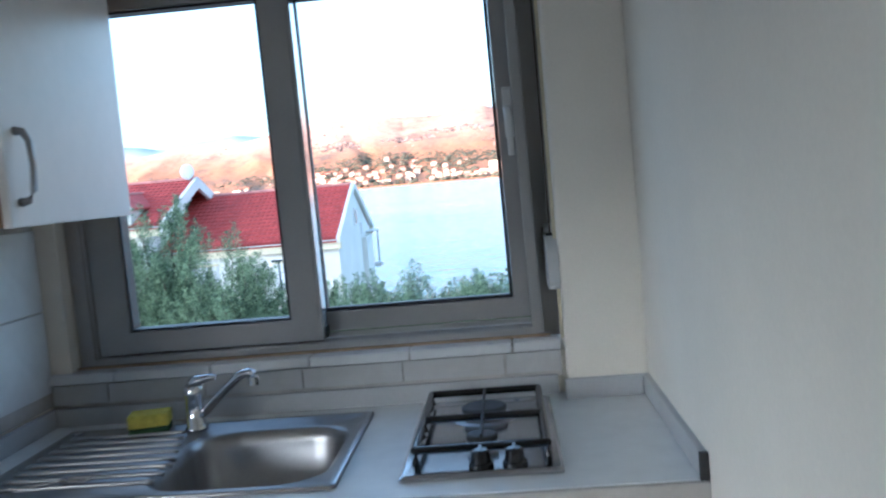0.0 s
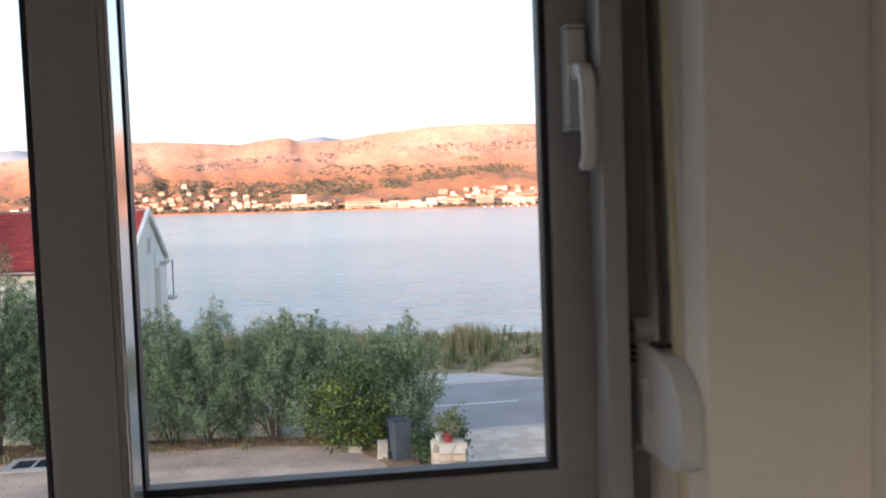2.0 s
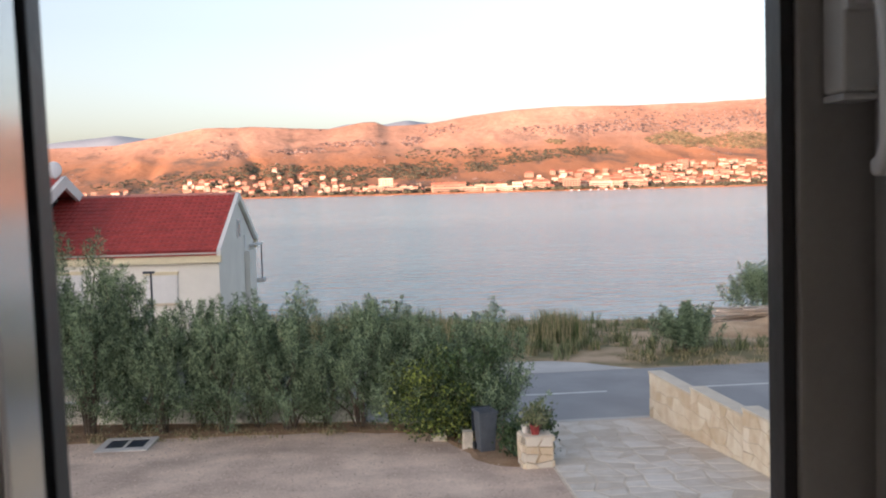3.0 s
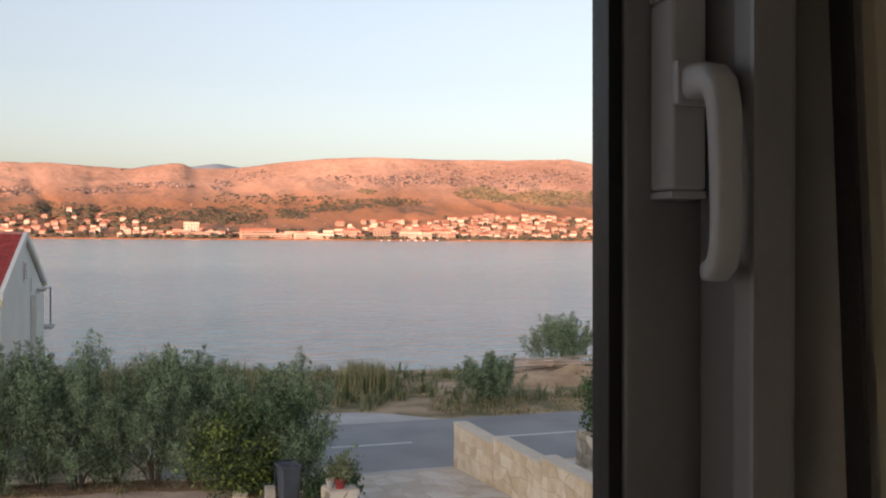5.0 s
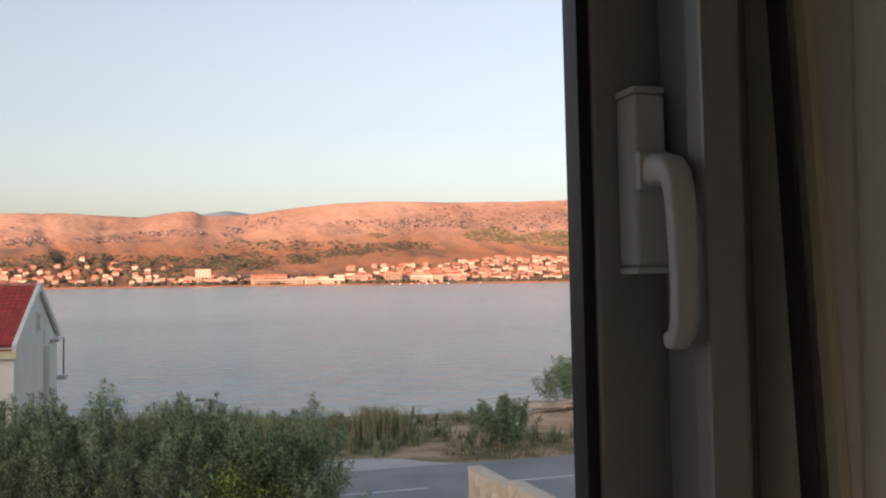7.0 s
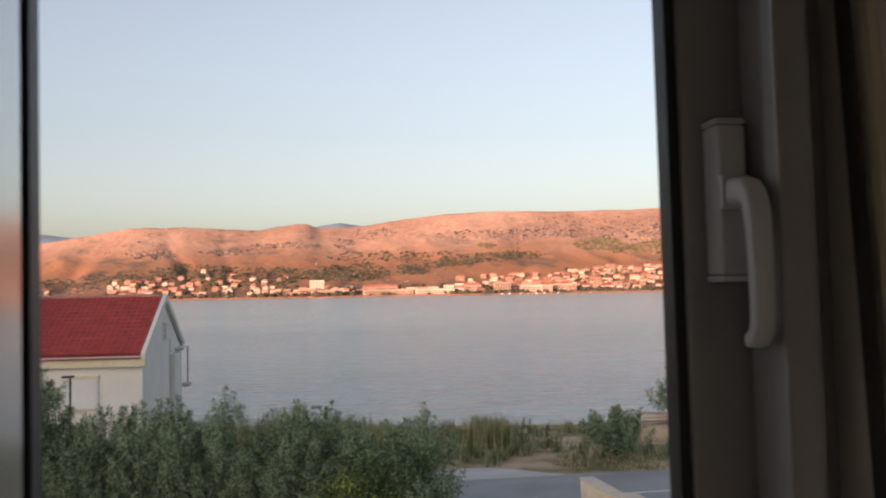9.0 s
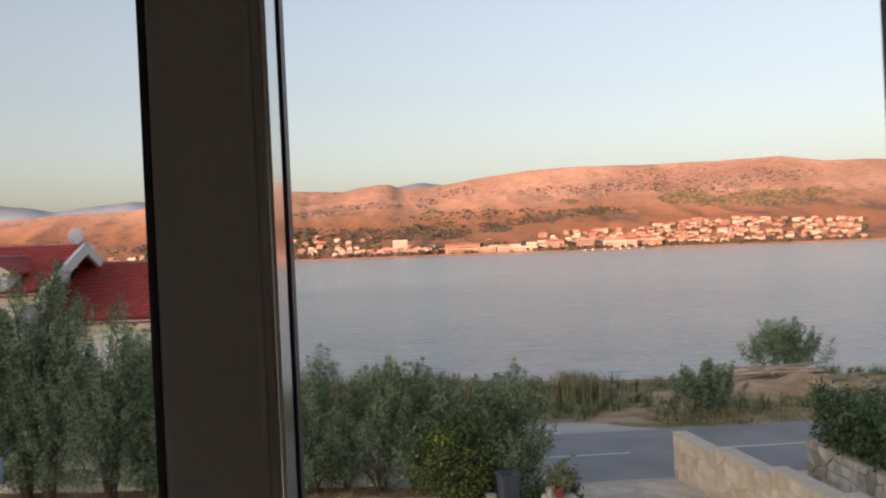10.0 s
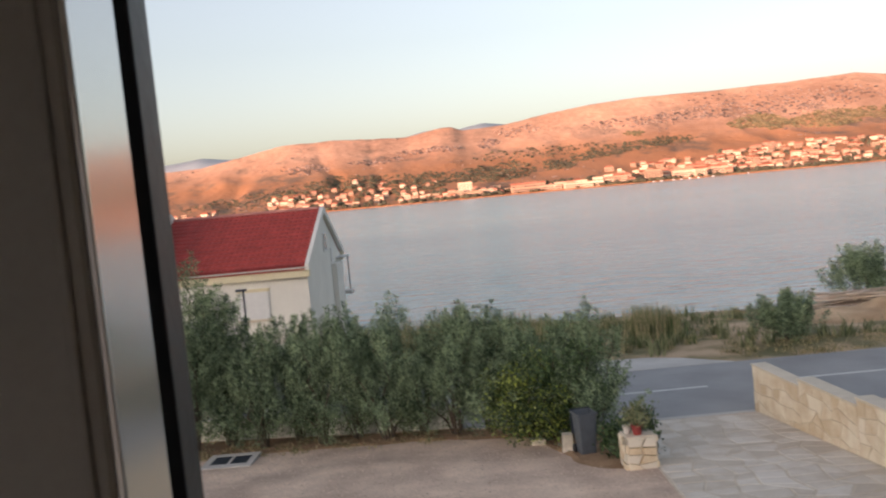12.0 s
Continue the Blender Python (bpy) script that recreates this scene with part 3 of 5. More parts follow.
tap = thing("mixer_tap", -0.838, -0.135, 0.905, "chrome single-lever mixer tap on the sink", "tap")
part("body", lathe([(0.026, 0), (0.026, 0.006), (0.021, 0.010), (0.020, 0.075), (0.022, 0.080), (0.022, 0.098), (0.012, 0.106)], 24), CHROME, tap, smooth=True)
part("lever", rod([(0, 0, 0.10), (0.012, -0.004, 0.112), (0.045, -0.016, 0.120), (0.062, -0.022, 0.121)], 0.008, 10, taper=[0.018, 0.013, 0.008, 0.006]), CHROME, tap, smooth=True)
spout = part("spout", rod([(0.015, -0.006, 0.035), (0.03, -0.01, 0.045), (0.09, -0.03, 0.098), (0.125, -0.04, 0.125), (0.145, -0.046, 0.131), (0.157, -0.05, 0.126)], 0.010, 12), CHROME, tap, smooth=True)
part("aerator", lathe([(0.012, 0), (0.012, 0.018)], 16, (0.157, -0.05, 0.104)), CHROME, spout)

sponge = thing("dish_sponge", -0.945, -0.135, 0.911, "yellow dish sponge with a dark scouring layer", "sponge", turn=12)
part("scourer", box(-0.045, -0.03, 0.0, 0.045, 0.03, 0.012, 0.004), SCOURER, sponge)
part("foam", box(-0.045, -0.03, 0.0121, 0.045, 0.03, 0.042, 0.006, segments=3), FOAM, sponge)
fork = thing("fork", -1.02, -0.50, 0.913, "dark metal fork lying on the drainboard", "fork", turn=10)
part("stem", rod([(-0.10, 0, 0), (-0.02, 0, 0.002), (0.04, 0, 0.006), (0.055, 0, 0.005)], 0.004, 8, taper=[0.006, 0.003, 0.003, 0.008]), HANDLE_METAL, fork, smooth=True)
for k in range(3):
    part("tine", rod([(0.055, -0.007 + 0.007 * k, 0.005), (0.09, -0.008 + 0.008 * k, 0.002), (0.10, -0.008 + 0.008 * k, 0.006)], 0.0018, 6), HANDLE_METAL, fork)

hob = thing("gas_hob", -0.183, -0.315, 0.9, "two-burner steel gas hob with a black pan grate", "hob")
part("plate", lofted([rounded(-0.145, -0.257, 0.145, 0.257, 0.008, 0.001), rounded(-0.145, -0.257, 0.145, 0.257, 0.008, 0.006), rounded(-0.139, -0.251, 0.139, 0.251, 0.01, 0.011), rounded(-0.125, -0.19, 0.125, 0.238, 0.02, 0.010), rounded(-0.115, -0.18, 0.115, 0.228, 0.02, 0.006)]), HOB_STEEL, hob)
for name, y, r in (("burner", 0.112, 0.048), ("burner", -0.095, 0.030)):
    b = part(name, lathe([(r * 1.45, 0.0065), (r * 1.3, 0.010), (r * 0.95, 0.012), (r * 0.95, 0.022)], 28, (0, y, 0)), STEEL, hob, smooth=False)
    part("cap", lathe([(r, 0.0222), (r, 0.030), (r * 0.9, 0.033)], 28, (0, y, 0)), BURNER, b)
grate = part("pan_grate", rod([(-0.12, -0.19, 0.012), (-0.12, -0.19, 0.036), (0.12, -0.19, 0.036), (0.12, -0.19, 0.012)], 0.0078, 10), ENAMEL, hob)
part("grate_bar", rod([(-0.12, 0.222, 0.012), (-0.12, 0.222, 0.036), (0.12, 0.222, 0.036), (0.12, 0.222, 0.012)], 0.0078, 10), ENAMEL, grate)
for x in (-0.12, 0.12):
    part("grate_bar", rod([(x, -0.19, 0.036), (x, 0.222, 0.036)], 0.0078, 10), ENAMEL, grate)
part("grate_bar", rod([(-0.12, 0.012, 0.012), (-0.12, 0.012, 0.036), (0.12, 0.012, 0.036), (0.12, 0.012, 0.012)], 0.0078, 10), ENAMEL, grate)
part("grate_bar", rod([(0.0, -0.135, 0.040), (0.0, 0.222, 0.040)], 0.0035, 8), BURNER, grate)
for x in (0.0, 0.06):
    k = part("knob", lathe([(0.023, 0.011), (0.022, 0.017), (0.018, 0.019), (0.016, 0.038), (0.012, 0.041)], 20, (x, -0.222, 0)), ENAMEL, hob)
    part("pointer", box(x - 0.003, -0.243, 0.034, x + 0.003, -0.203, 0.045, 0.001), ENAMEL, k)

cab = thing("wall_cabinet", -1.0, -0.29, 1.40, "white wall cabinet with beech sides and a bow handle", "cabinet")
part("body", box(-0.238, -0.262, 0.002, 0.002, 0.262, 0.72, 0.002), WOOD_SIDE, cab)
cdoor = part("door", box(0.003, -0.254, 0.0, 0.021, 0.262, 0.72, 0.003), DOOR_WHITE, cab)
part("handle", rod([(0.021, -0.215, 0.045), (0.036, -0.214, 0.047), (0.047, -0.213, 0.065), (0.050, -0.212, 0.11), (0.047, -0.211, 0.155), (0.036, -0.21, 0.173), (0.021, -0.209, 0.175)], 0.006, 10, taper=[0.009, 0.007, 0.006, 0.006, 0.006, 0.007, 0.009]), HANDLE_METAL, cdoor, "bowed metal handle", smooth=True)

# ---- land, sea and distance ----
YARD, SEA_LEVEL = -3.8, -5.2


def yard(y):
    """The yard rises gently from the road to the house."""
    return YARD + 0.05 * max(0.0, min(14.3, 19.3 - y))


def road_mid(x):
    """The road's middle line: nearly straight beside the drive, bending away towards the houses."""
    return 21.9 + 0.045 * (x - 5.05) if x > 3 else 21.81 + min(5.3, 0.038 * (3 - x) ** 2)


def along_road(name, xs, near, far, low, high, material, parent=None):
    """A slab that follows the road between two offsets from its middle line."""
    verts = [(x, road_mid(x) + o, YARD + z) for x in xs for o, z in ((near, low), (near, high), (far, high), (far, low))]
    faces = [(4 * i + k, 4 * i + (k + 1) % 4, 4 * i + 4 + (k + 1) % 4, 4 * i + 4 + k) for i in range(len(xs) - 1) for k in range(4)]
    return arrays(name, verts, faces + [(3, 2, 1, 0), tuple(4 * len(xs) - 4 + k for k in range(4))], material, parent)


def wob(x, y, z=0.0):
    return noise.noise(Vector((x, y, z)))


def sheet(name, xs, ys, height, material, label, category):
    verts = [(x, y, height(x, y)) for y in ys for x in xs]
    n = len(xs)
    faces = [(j * n + i, j * n + i + 1, (j + 1) * n + i + 1, (j + 1) * n + i) for j in range(len(ys) - 1) for i in range(n - 1)]
    return tagged(arrays(name, verts, faces, material, smooth=True), label, category, kind="structure")


def shore(x):
    return 41.0 - 0.10 * max(-40.0, min(40.0, x)) + 1.2 * wob(x * 0.12, 3.0)


def land(x, y):
    # unseen ridge behind the house, added to block the low sun from yard and houses
    if y < -14:
        rise = min(1.0, (-14 - y) / 290)
        return YARD + 48 * rise * rise * (3 - 2 * rise) + 4 * rise * wob(x * 0.01, y * 0.01)
    if y < 26.2:
        return yard(y) - (0.72 * min(1.0, (5 - y) / 10) if y < 5 else 0.0)
    s = shore(x)
    f = (y - 26.2) / (s - 26.2)
    if f < 1:
        return YARD - 0.9 * f ** 1.5 + 0.14 * min(1, 3 * f) * (wob(x * 0.6, y * 0.6) + 0.5 * wob(x * 1.7, y * 1.7))
    return max(-8.0, YARD - 0.9 - 0.55 * (y - s))


near_x = [-1500, -700, -350, -180, -100, -60] + [-40 + 0.8 * k for k in range(101)] + [60, 100, 180, 350, 700, 1500]
near_y = [-620, -520, -434, -350, -280, -210, -150, -100, -60, -30, -14, -5, 5, 12, 18, 19.3, 22] + [26.2 + 0.4 * k for k in range(46)] + [50, 56]
sheet("ground", near_x, near_y, land, GROUND, "pink gravel yard passing into dry earth and scrub by the sea, with an unseen sun-blocking ridge behind", "ground")
sheet("water", [-4500, -1500, -400, 0, 400, 1500, 4500], [38, 80, 200, 600, 1200, 2400, 4800], lambda x, y: SEA_LEVEL, SEA, "calm grey-blue sea bay with small ripples", "sea")

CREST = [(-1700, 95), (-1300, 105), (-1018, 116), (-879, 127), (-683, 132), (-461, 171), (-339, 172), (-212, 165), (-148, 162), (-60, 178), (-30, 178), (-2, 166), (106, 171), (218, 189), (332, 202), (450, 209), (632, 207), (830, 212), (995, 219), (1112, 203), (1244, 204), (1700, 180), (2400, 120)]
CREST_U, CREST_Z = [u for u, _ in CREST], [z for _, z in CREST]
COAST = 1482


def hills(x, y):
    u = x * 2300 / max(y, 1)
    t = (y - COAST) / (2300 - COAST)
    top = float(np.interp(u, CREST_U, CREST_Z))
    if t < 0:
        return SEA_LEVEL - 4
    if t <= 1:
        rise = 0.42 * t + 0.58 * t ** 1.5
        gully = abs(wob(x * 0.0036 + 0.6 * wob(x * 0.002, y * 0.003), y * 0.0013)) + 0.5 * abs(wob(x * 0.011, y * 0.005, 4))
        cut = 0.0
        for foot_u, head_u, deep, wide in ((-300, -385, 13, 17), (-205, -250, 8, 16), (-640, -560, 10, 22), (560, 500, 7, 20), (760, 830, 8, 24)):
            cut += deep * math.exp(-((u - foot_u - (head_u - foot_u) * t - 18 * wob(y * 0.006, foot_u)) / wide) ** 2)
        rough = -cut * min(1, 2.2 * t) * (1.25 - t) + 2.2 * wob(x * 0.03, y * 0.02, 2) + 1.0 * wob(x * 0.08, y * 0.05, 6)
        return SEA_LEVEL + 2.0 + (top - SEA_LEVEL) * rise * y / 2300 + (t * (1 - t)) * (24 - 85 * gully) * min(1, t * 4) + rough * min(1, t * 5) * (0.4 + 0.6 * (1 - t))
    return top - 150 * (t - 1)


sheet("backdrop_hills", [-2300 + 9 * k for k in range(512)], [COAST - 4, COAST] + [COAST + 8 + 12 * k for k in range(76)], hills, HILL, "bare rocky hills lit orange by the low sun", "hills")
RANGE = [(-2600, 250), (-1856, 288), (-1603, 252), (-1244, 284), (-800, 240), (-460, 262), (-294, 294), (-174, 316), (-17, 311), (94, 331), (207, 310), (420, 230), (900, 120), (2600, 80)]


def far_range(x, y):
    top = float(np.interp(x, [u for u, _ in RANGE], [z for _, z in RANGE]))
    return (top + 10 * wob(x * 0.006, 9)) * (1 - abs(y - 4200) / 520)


sheet("backdrop_range", [-2600 + 26 * k for k in range(201)], [3900, 4050, 4200, 4350, 4500], far_range, HAZED_RANGE, "mountain range on the horizon with distance haze in its blue colour", "mountains")

# ---- town across the bay ----
rng = np.random.default_rng(7)


def far_house(x, y, w, d, h, kind, turn):
    z = hills(x, y) - 1.0
    ob = thing("town_house", x, y, z, "sunlit pale town house with an orange tiled roof across the bay" if kind else "sunlit flat-roofed pale building across the bay", "house", "town across the bay", turn)
    part("wall", box(-w / 2, -d / 2, 0, w / 2, d / 2, h + 1), FAR_WALL, ob)
    if kind:
        e, r = 0.6, 0.34 * min(w, d)
        bm = bmesh.new()
        low = [bm.verts.new(p) for p in ((-w / 2 - e, -d / 2 - e, h + 1.02), (w / 2 + e, -d / 2 - e, h + 1.02), (w / 2 + e, d / 2 + e, h + 1.02), (-w / 2 - e, d / 2 + e, h + 1.02))]
        inset = 0.35 * d if kind == 2 else 0.0
        top = [bm.verts.new((-w / 2 - e + inset, 0, h + 1 + r)), bm.verts.new((w / 2 + e - inset, 0, h + 1 + r))]
        for f in ((low[0], low[1], top[1], top[0]), (low[2], low[3], top[0], top[1]), (low[1], low[2], top[1]), (low[3], low[0], top[0]), low[::-1]):
            bm.faces.new(f)
        part("roof", bm, FAR_ROOF, ob)
    else:
        part("roof", box(-w / 2 - 0.3, -d / 2 - 0.3, h + 1.02, w / 2 + 0.3, d / 2 + 0.3, h + 1.5), FAR_WALL, ob)
    for k in range(int(h // 3.2)):
        panes = max(2, int(w / 4.5)) if w < 30 else 1
        for i in range(panes):
            c = w * ((i + 0.5) / panes - 0.5)
            half = 0.32 * w / panes if w < 30 else 0.46 * w
            part("window", box(c - half, -d / 2 - 0.08, 1.7 + 3 * k, c + half, -d / 2 - 0.02, 2.9 + 3 * k), DARK_GLASS, ob)


def slope_at(u, rise):
    """Where the far slope shows at a bearing u and an apparent height, both taken at the shore."""
    y = COAST + 6.0
    while y < 2280:
        if hills(u * y / 1495, y) >= 1.5 + (rise - 1.5) * y / 1495:
            break
        y += 7.0
    return u * y / 1495, y


placed = []


def quarter(count, u0, u1, rise0, rise1, small, large, tries=4000):
    """Scatters houses over a part of the shore and slope."""
    goal = len(placed) + count
    for _ in range(tries):
        if len(placed) >= goal:
            return
        u = rng.uniform(u0, u1)
        rise = -2.0 + (rise0 + (rise1 - rise0) * (u - u0) / (u1 - u0)) * rng.random() ** 1.25
        if any(abs(u - a) < 8.0 and abs(rise - b) < 4.5 for a, b in placed):
            continue
        placed.append((u, rise))
        x, y = slope_at(u, rise)
        big = rng.random() < 0.3
        far_house(x, y + rng.uniform(0, 6), rng.uniform(small, large) * (1.35 if big else 1), rng.uniform(8, 11), rng.choice([3.5, 4.5, 5.5, 7.0]), int(rng.choice([0, 1, 1, 2, 2, 2])), rng.uniform(-16, 16))


quarter(9, -570, -430, 4, 8, 8, 11)
quarter(30, -335, -190, 20, 40, 7, 11)
quarter(28, -190, -45, 40, 26, 7, 11)
quarter(14, -40, 60, 10, 8, 8, 13)
quarter(10, 60, 235, 5, 5, 9, 13)
quarter(38, 232, 385, 24, 28, 8, 14)
quarter(58, 385, 520, 26, 40, 8, 13)
quarter(84, 520, 790, 42, 32, 8, 13)
for x, y, w, d, h, kind in ((-6, COAST + 40, 24, 14, 23, 0), (-22, COAST + 18, 26, 12, 12, 0), (8, COAST + 16, 30, 11, 9, 0), (28, COAST + 34, 24, 11, 9, 0), (-30, COAST + 8, 14, 9, 6, 2),
                            (112, COAST + 12, 84, 12, 8, 0), (190, COAST + 12, 66, 12, 8, 0), (100, COAST + 36, 58, 12, 10, 1), (172, COAST + 36, 54, 12, 9, 0), (217, COAST + 30, 16, 11, 12, 0),
                            (246, COAST + 60, 27, 12, 11, 0), (258, COAST + 36, 30, 12, 11, 2), (306, COAST + 12, 28, 12, 17, 0), (322, COAST + 46, 34, 12, 10, 1), (356, COAST + 14, 36, 12, 12, 2), (390, COAST + 70, 34, 12, 12, 2), (384, COAST + 38, 46, 12, 10, 2), (383, COAST + 10, 18, 11, 12, 0), (418, COAST + 30, 30, 12, 12, 2)):
    far_house(x, y, w, d, h, kind, 0)
for n, u in enumerate((300, 312, 331, 345, 358, 371, 396, 452)):
    boat = thing("moored_boat", u, COAST - 16 - 3 * (n % 3), SEA_LEVEL, "small white boat moored at the far quay", "boat", "boats at the quay", 20 * (n % 4) - 30)
    hull = part("hull", lofted([[(-2.6 * f, 0, z), (-1.5 * f, -0.9 * f, z), (1.8 * f, -0.8 * f, z), (2.0 * f, 0.8 * f, z), (-1.5 * f, 0.9 * f, z)] for f, z in ((0.75, -0.3), (0.95, 0.5), (1.0, 0.9))]), SHUTTER, boat)
    part("cabin", box(-0.4, -0.6, 0.901, 1.2, 0.6, 1.8, 0.1), SHUTTER, hull)
for u, tall in ((955, 15), (984, 20)):
    mast = thing("hilltop_mast", u, 2296, hills(u, 2296) - 1, "thin grey radio mast on the hilltop", "mast", "hilltop masts")
    part("pole", rod([(0, 0, 0), (0, 0, 0.7 * tall)], 0.4, 6, taper=[0.45, 0.3]), EDGE_GREY, mast)

# trees and scrub of the far shore
rng = np.random.default_rng(11)


def clumps(name, spots, material, label, category):
    verts, faces = [], []
    ico = bmesh.new()
    bmesh.ops.create_icosphere(ico, subdivisions=1, radius=1.0)
    ico.verts.ensure_lookup_table()
    base = np.array([v.co[:] for v in ico.verts])
    tri = [[v.index for v in f.verts] for f in ico.faces]
    ico.free()
    for x, y, z, r, h in spots:
        o = len(verts)
        shape = base * (1 + rng.uniform(-0.35, 0.35, (len(base), 1))) * (r, r, h)
        verts += [tuple(v) for v in shape + (x, y, z)]
        faces += [tuple(o + i for i in t) for t in tri]
    return tagged(arrays(name, verts, faces, material), label, category, kind="stuff")


# rock clumps coloured dark: the shadow in the upper scrub is put into them
FAR_SHADE_SPECK = mat("far_shade_speck", (0.10, 0.085, 0.08), 0.95, var=0.2, scale=0.02, fine=0.2, bump=0, second=(0.24, 0.185, 0.155), island=0.6)
GROVE = mat("far_green_grove", (0.12, 0.12, 0.065), 0.9, var=0.2, scale=0.01, fine=0.1, bump=0, second=(0.17, 0.145, 0.08), island=0.6)
spots, groves, rocks = [], [], []


def strew(into, count, u, rise, du, dr, small, large, flat=0.6):
    """Clumps over a rounded patch of the slope, denser towards its middle."""
    for _ in range(count):
        a, d = rng.uniform(0, 2 * math.pi), rng.random() ** 0.6
        p = u + du * d * math.cos(a)
        x, y = slope_at(p, rise + dr * d * math.sin(a) + 4 * wob(p * 0.03, rise))
        r = rng.uniform(small, large)
        into.append((x, y, hills(x, y) + 0.2 * r, r * rng.uniform(1.0, 2.0), r * flat))


for patch in ((150, -130, 32, 100, 11), (90, -75, 30, 40, 12), (90, -210, 40, 50, 9), (110, 20, 32, 38, 11), (110, 70, 34, 34, 12), (60, 150, 38, 26, 8), (70, 262, 55, 46, 7), (50, 205, 48, 26, 6), (60, 335, 60, 40, 6), (60, -300, 30, 60, 9), (70, 120, 60, 90, 8), (50, -400, 20, 70, 8)):
    strew(spots, 3 * patch[0], patch[1], patch[2], 1.3 * patch[3], 1.25 * patch[4], 0.9, 3.0, 0.7)
for patch in ((230, 480, 78, 42, 10), (120, 520, 70, 40, 7), (300, 600, 72, 60, 13), (160, 690, 76, 60, 10), (40, 280, 78, 16, 4)):
    strew(groves, 2 * patch[0], patch[1], patch[2], 1.1 * patch[3], 1.1 * patch[4], 1.2, 3.6)
for patch in ((130, 300, 96, 110, 9), (150, 430, 100, 120, 11), (130, 560, 98, 90, 14), (90, 500, 116, 160, 12), (60, 40, 82, 20, 8), (60, -150, 70, 50, 5), (70, -60, 80, 60, 5), (60, -265, 66, 40, 8), (50, 90, 100, 40, 10), (70, 640, 112, 80, 12)):
    strew(rocks, 2 * patch[0], *patch[1:], 0.9, 3.0, 0.9)
for _ in range(700):
    u = rng.uniform(-340, 790)
    x, y = slope_at(u, -4 + (38 if u > 380 or u < -40 else 14) * rng.random() ** 1.5)
    r = rng.uniform(2, 4.5)
    spots.append((x, y - 4, hills(x, y - 4) + 0.6 * r, r * rng.uniform(1, 2), r * 0.9))
for k in range(170):
    u = 395 + 2.2 * k
    spots.append((u, COAST + 3, SEA_LEVEL + 2.6, rng.uniform(1.6, 3.4), rng.uniform(1.2, 3.0)))
for _ in range(1500):
    x, y = rng.uniform(-900, 1350), rng.uniform(COAST + 120, 2280)
    if wob(x * 0.006, y * 0.005, 8) < 0.04 + 0.2 * (y - COAST) / 800:
        continue
    r = rng.uniform(1.0, 2.6)
    rocks.append((x, y, hills(x, y), r * rng.uniform(1.0, 2.2), r * 0.8))
clumps("far_grove", groves, GROVE, "olive-green groves on the far slope", "grove")
clumps("far_rocks", rocks, FAR_SHADE_SPECK, "rock specks strewn over the bare slope, coloured dark for scrub in shadow", "rocks")
clumps("far_scrub", spots, FAR_SCRUB, "dark trees and scrub between the far houses and on the slope", "scrub")

# ---- road, drive, walls ----
ROAD_XS = [-90, -50, -25] + [-12 + k for k in range(17)] + [10, 20, 40, 90]
road = tagged(along_road("road", ROAD_XS, -2.6, 2.6, -0.2, 0.006, ASPHALT), "grey asphalt coast road with a dashed centre line", "road", kind="structure")
for k in range(-4, 8):
    x1 = 5.05 + 6.5 * k
    along_road("lane_mark", [x1 - 4.3 + 0.86 * i for i in range(6)], -0.06, 0.06, 0.007, 0.011, LINE_PAINT, road)
tagged(along_road("road_kerb", [2.4, 5.38], -2.77, -2.61, -0.1, 0.02, CONCRETE), "flush concrete edging between drive and road", "kerb", kind="structure")
apron = bmesh.new()
outline = [(-3, 25.6), (-1, 24.98), (1, 24.58), (3, 24.43), (6.5, 24.58), (6.0, 25.0), (5.3, 25.65), (4.3, 26.1), (2.5, 26.2), (-3, 26.2)]
lower, upper = ([apron.verts.new((x, y, YARD + z)) for x, y in outline] for z in (-0.1, 0.012))
apron.faces.new(upper)
for k in range(len(outline)):
    apron.faces.new((lower[k], lower[(k + 1) % len(outline)], upper[(k + 1) % len(outline)], upper[k]))
tagged(part("pavement_apron", apron, CONCRETE), "pale concrete apron beside the road", "pavement", kind="structure")


def drive_right(y):
    return 5.40 + 0.1 * (19.3 - y)


def sloped(left, right, y0, y1, lift, material, name, label, category):
    """A thick sheet laid on the rising yard between two edges."""
    bm = bmesh.new()
    top = [bm.verts.new((f(y), y, yard(y) + lift)) for f, y in ((left, y0), (right, y0), (right, y1), (left, y1))]
    low = [bm.verts.new(v.co - Vector((0, 0, 0.12))) for v in top]
    bm.faces.new(top)
    for k in range(4):
        bm.faces.new((low[k], low[(k + 1) % 4], top[(k + 1) % 4], top[k]))
    return tagged(part(name, bm, material), label, category, kind="structure")


drive = sloped(lambda y: 2.45, drive_right, 6.0, 19.05, 0.008, MORTAR, "drive", "driveway of irregular pale flagstones", "driveway")


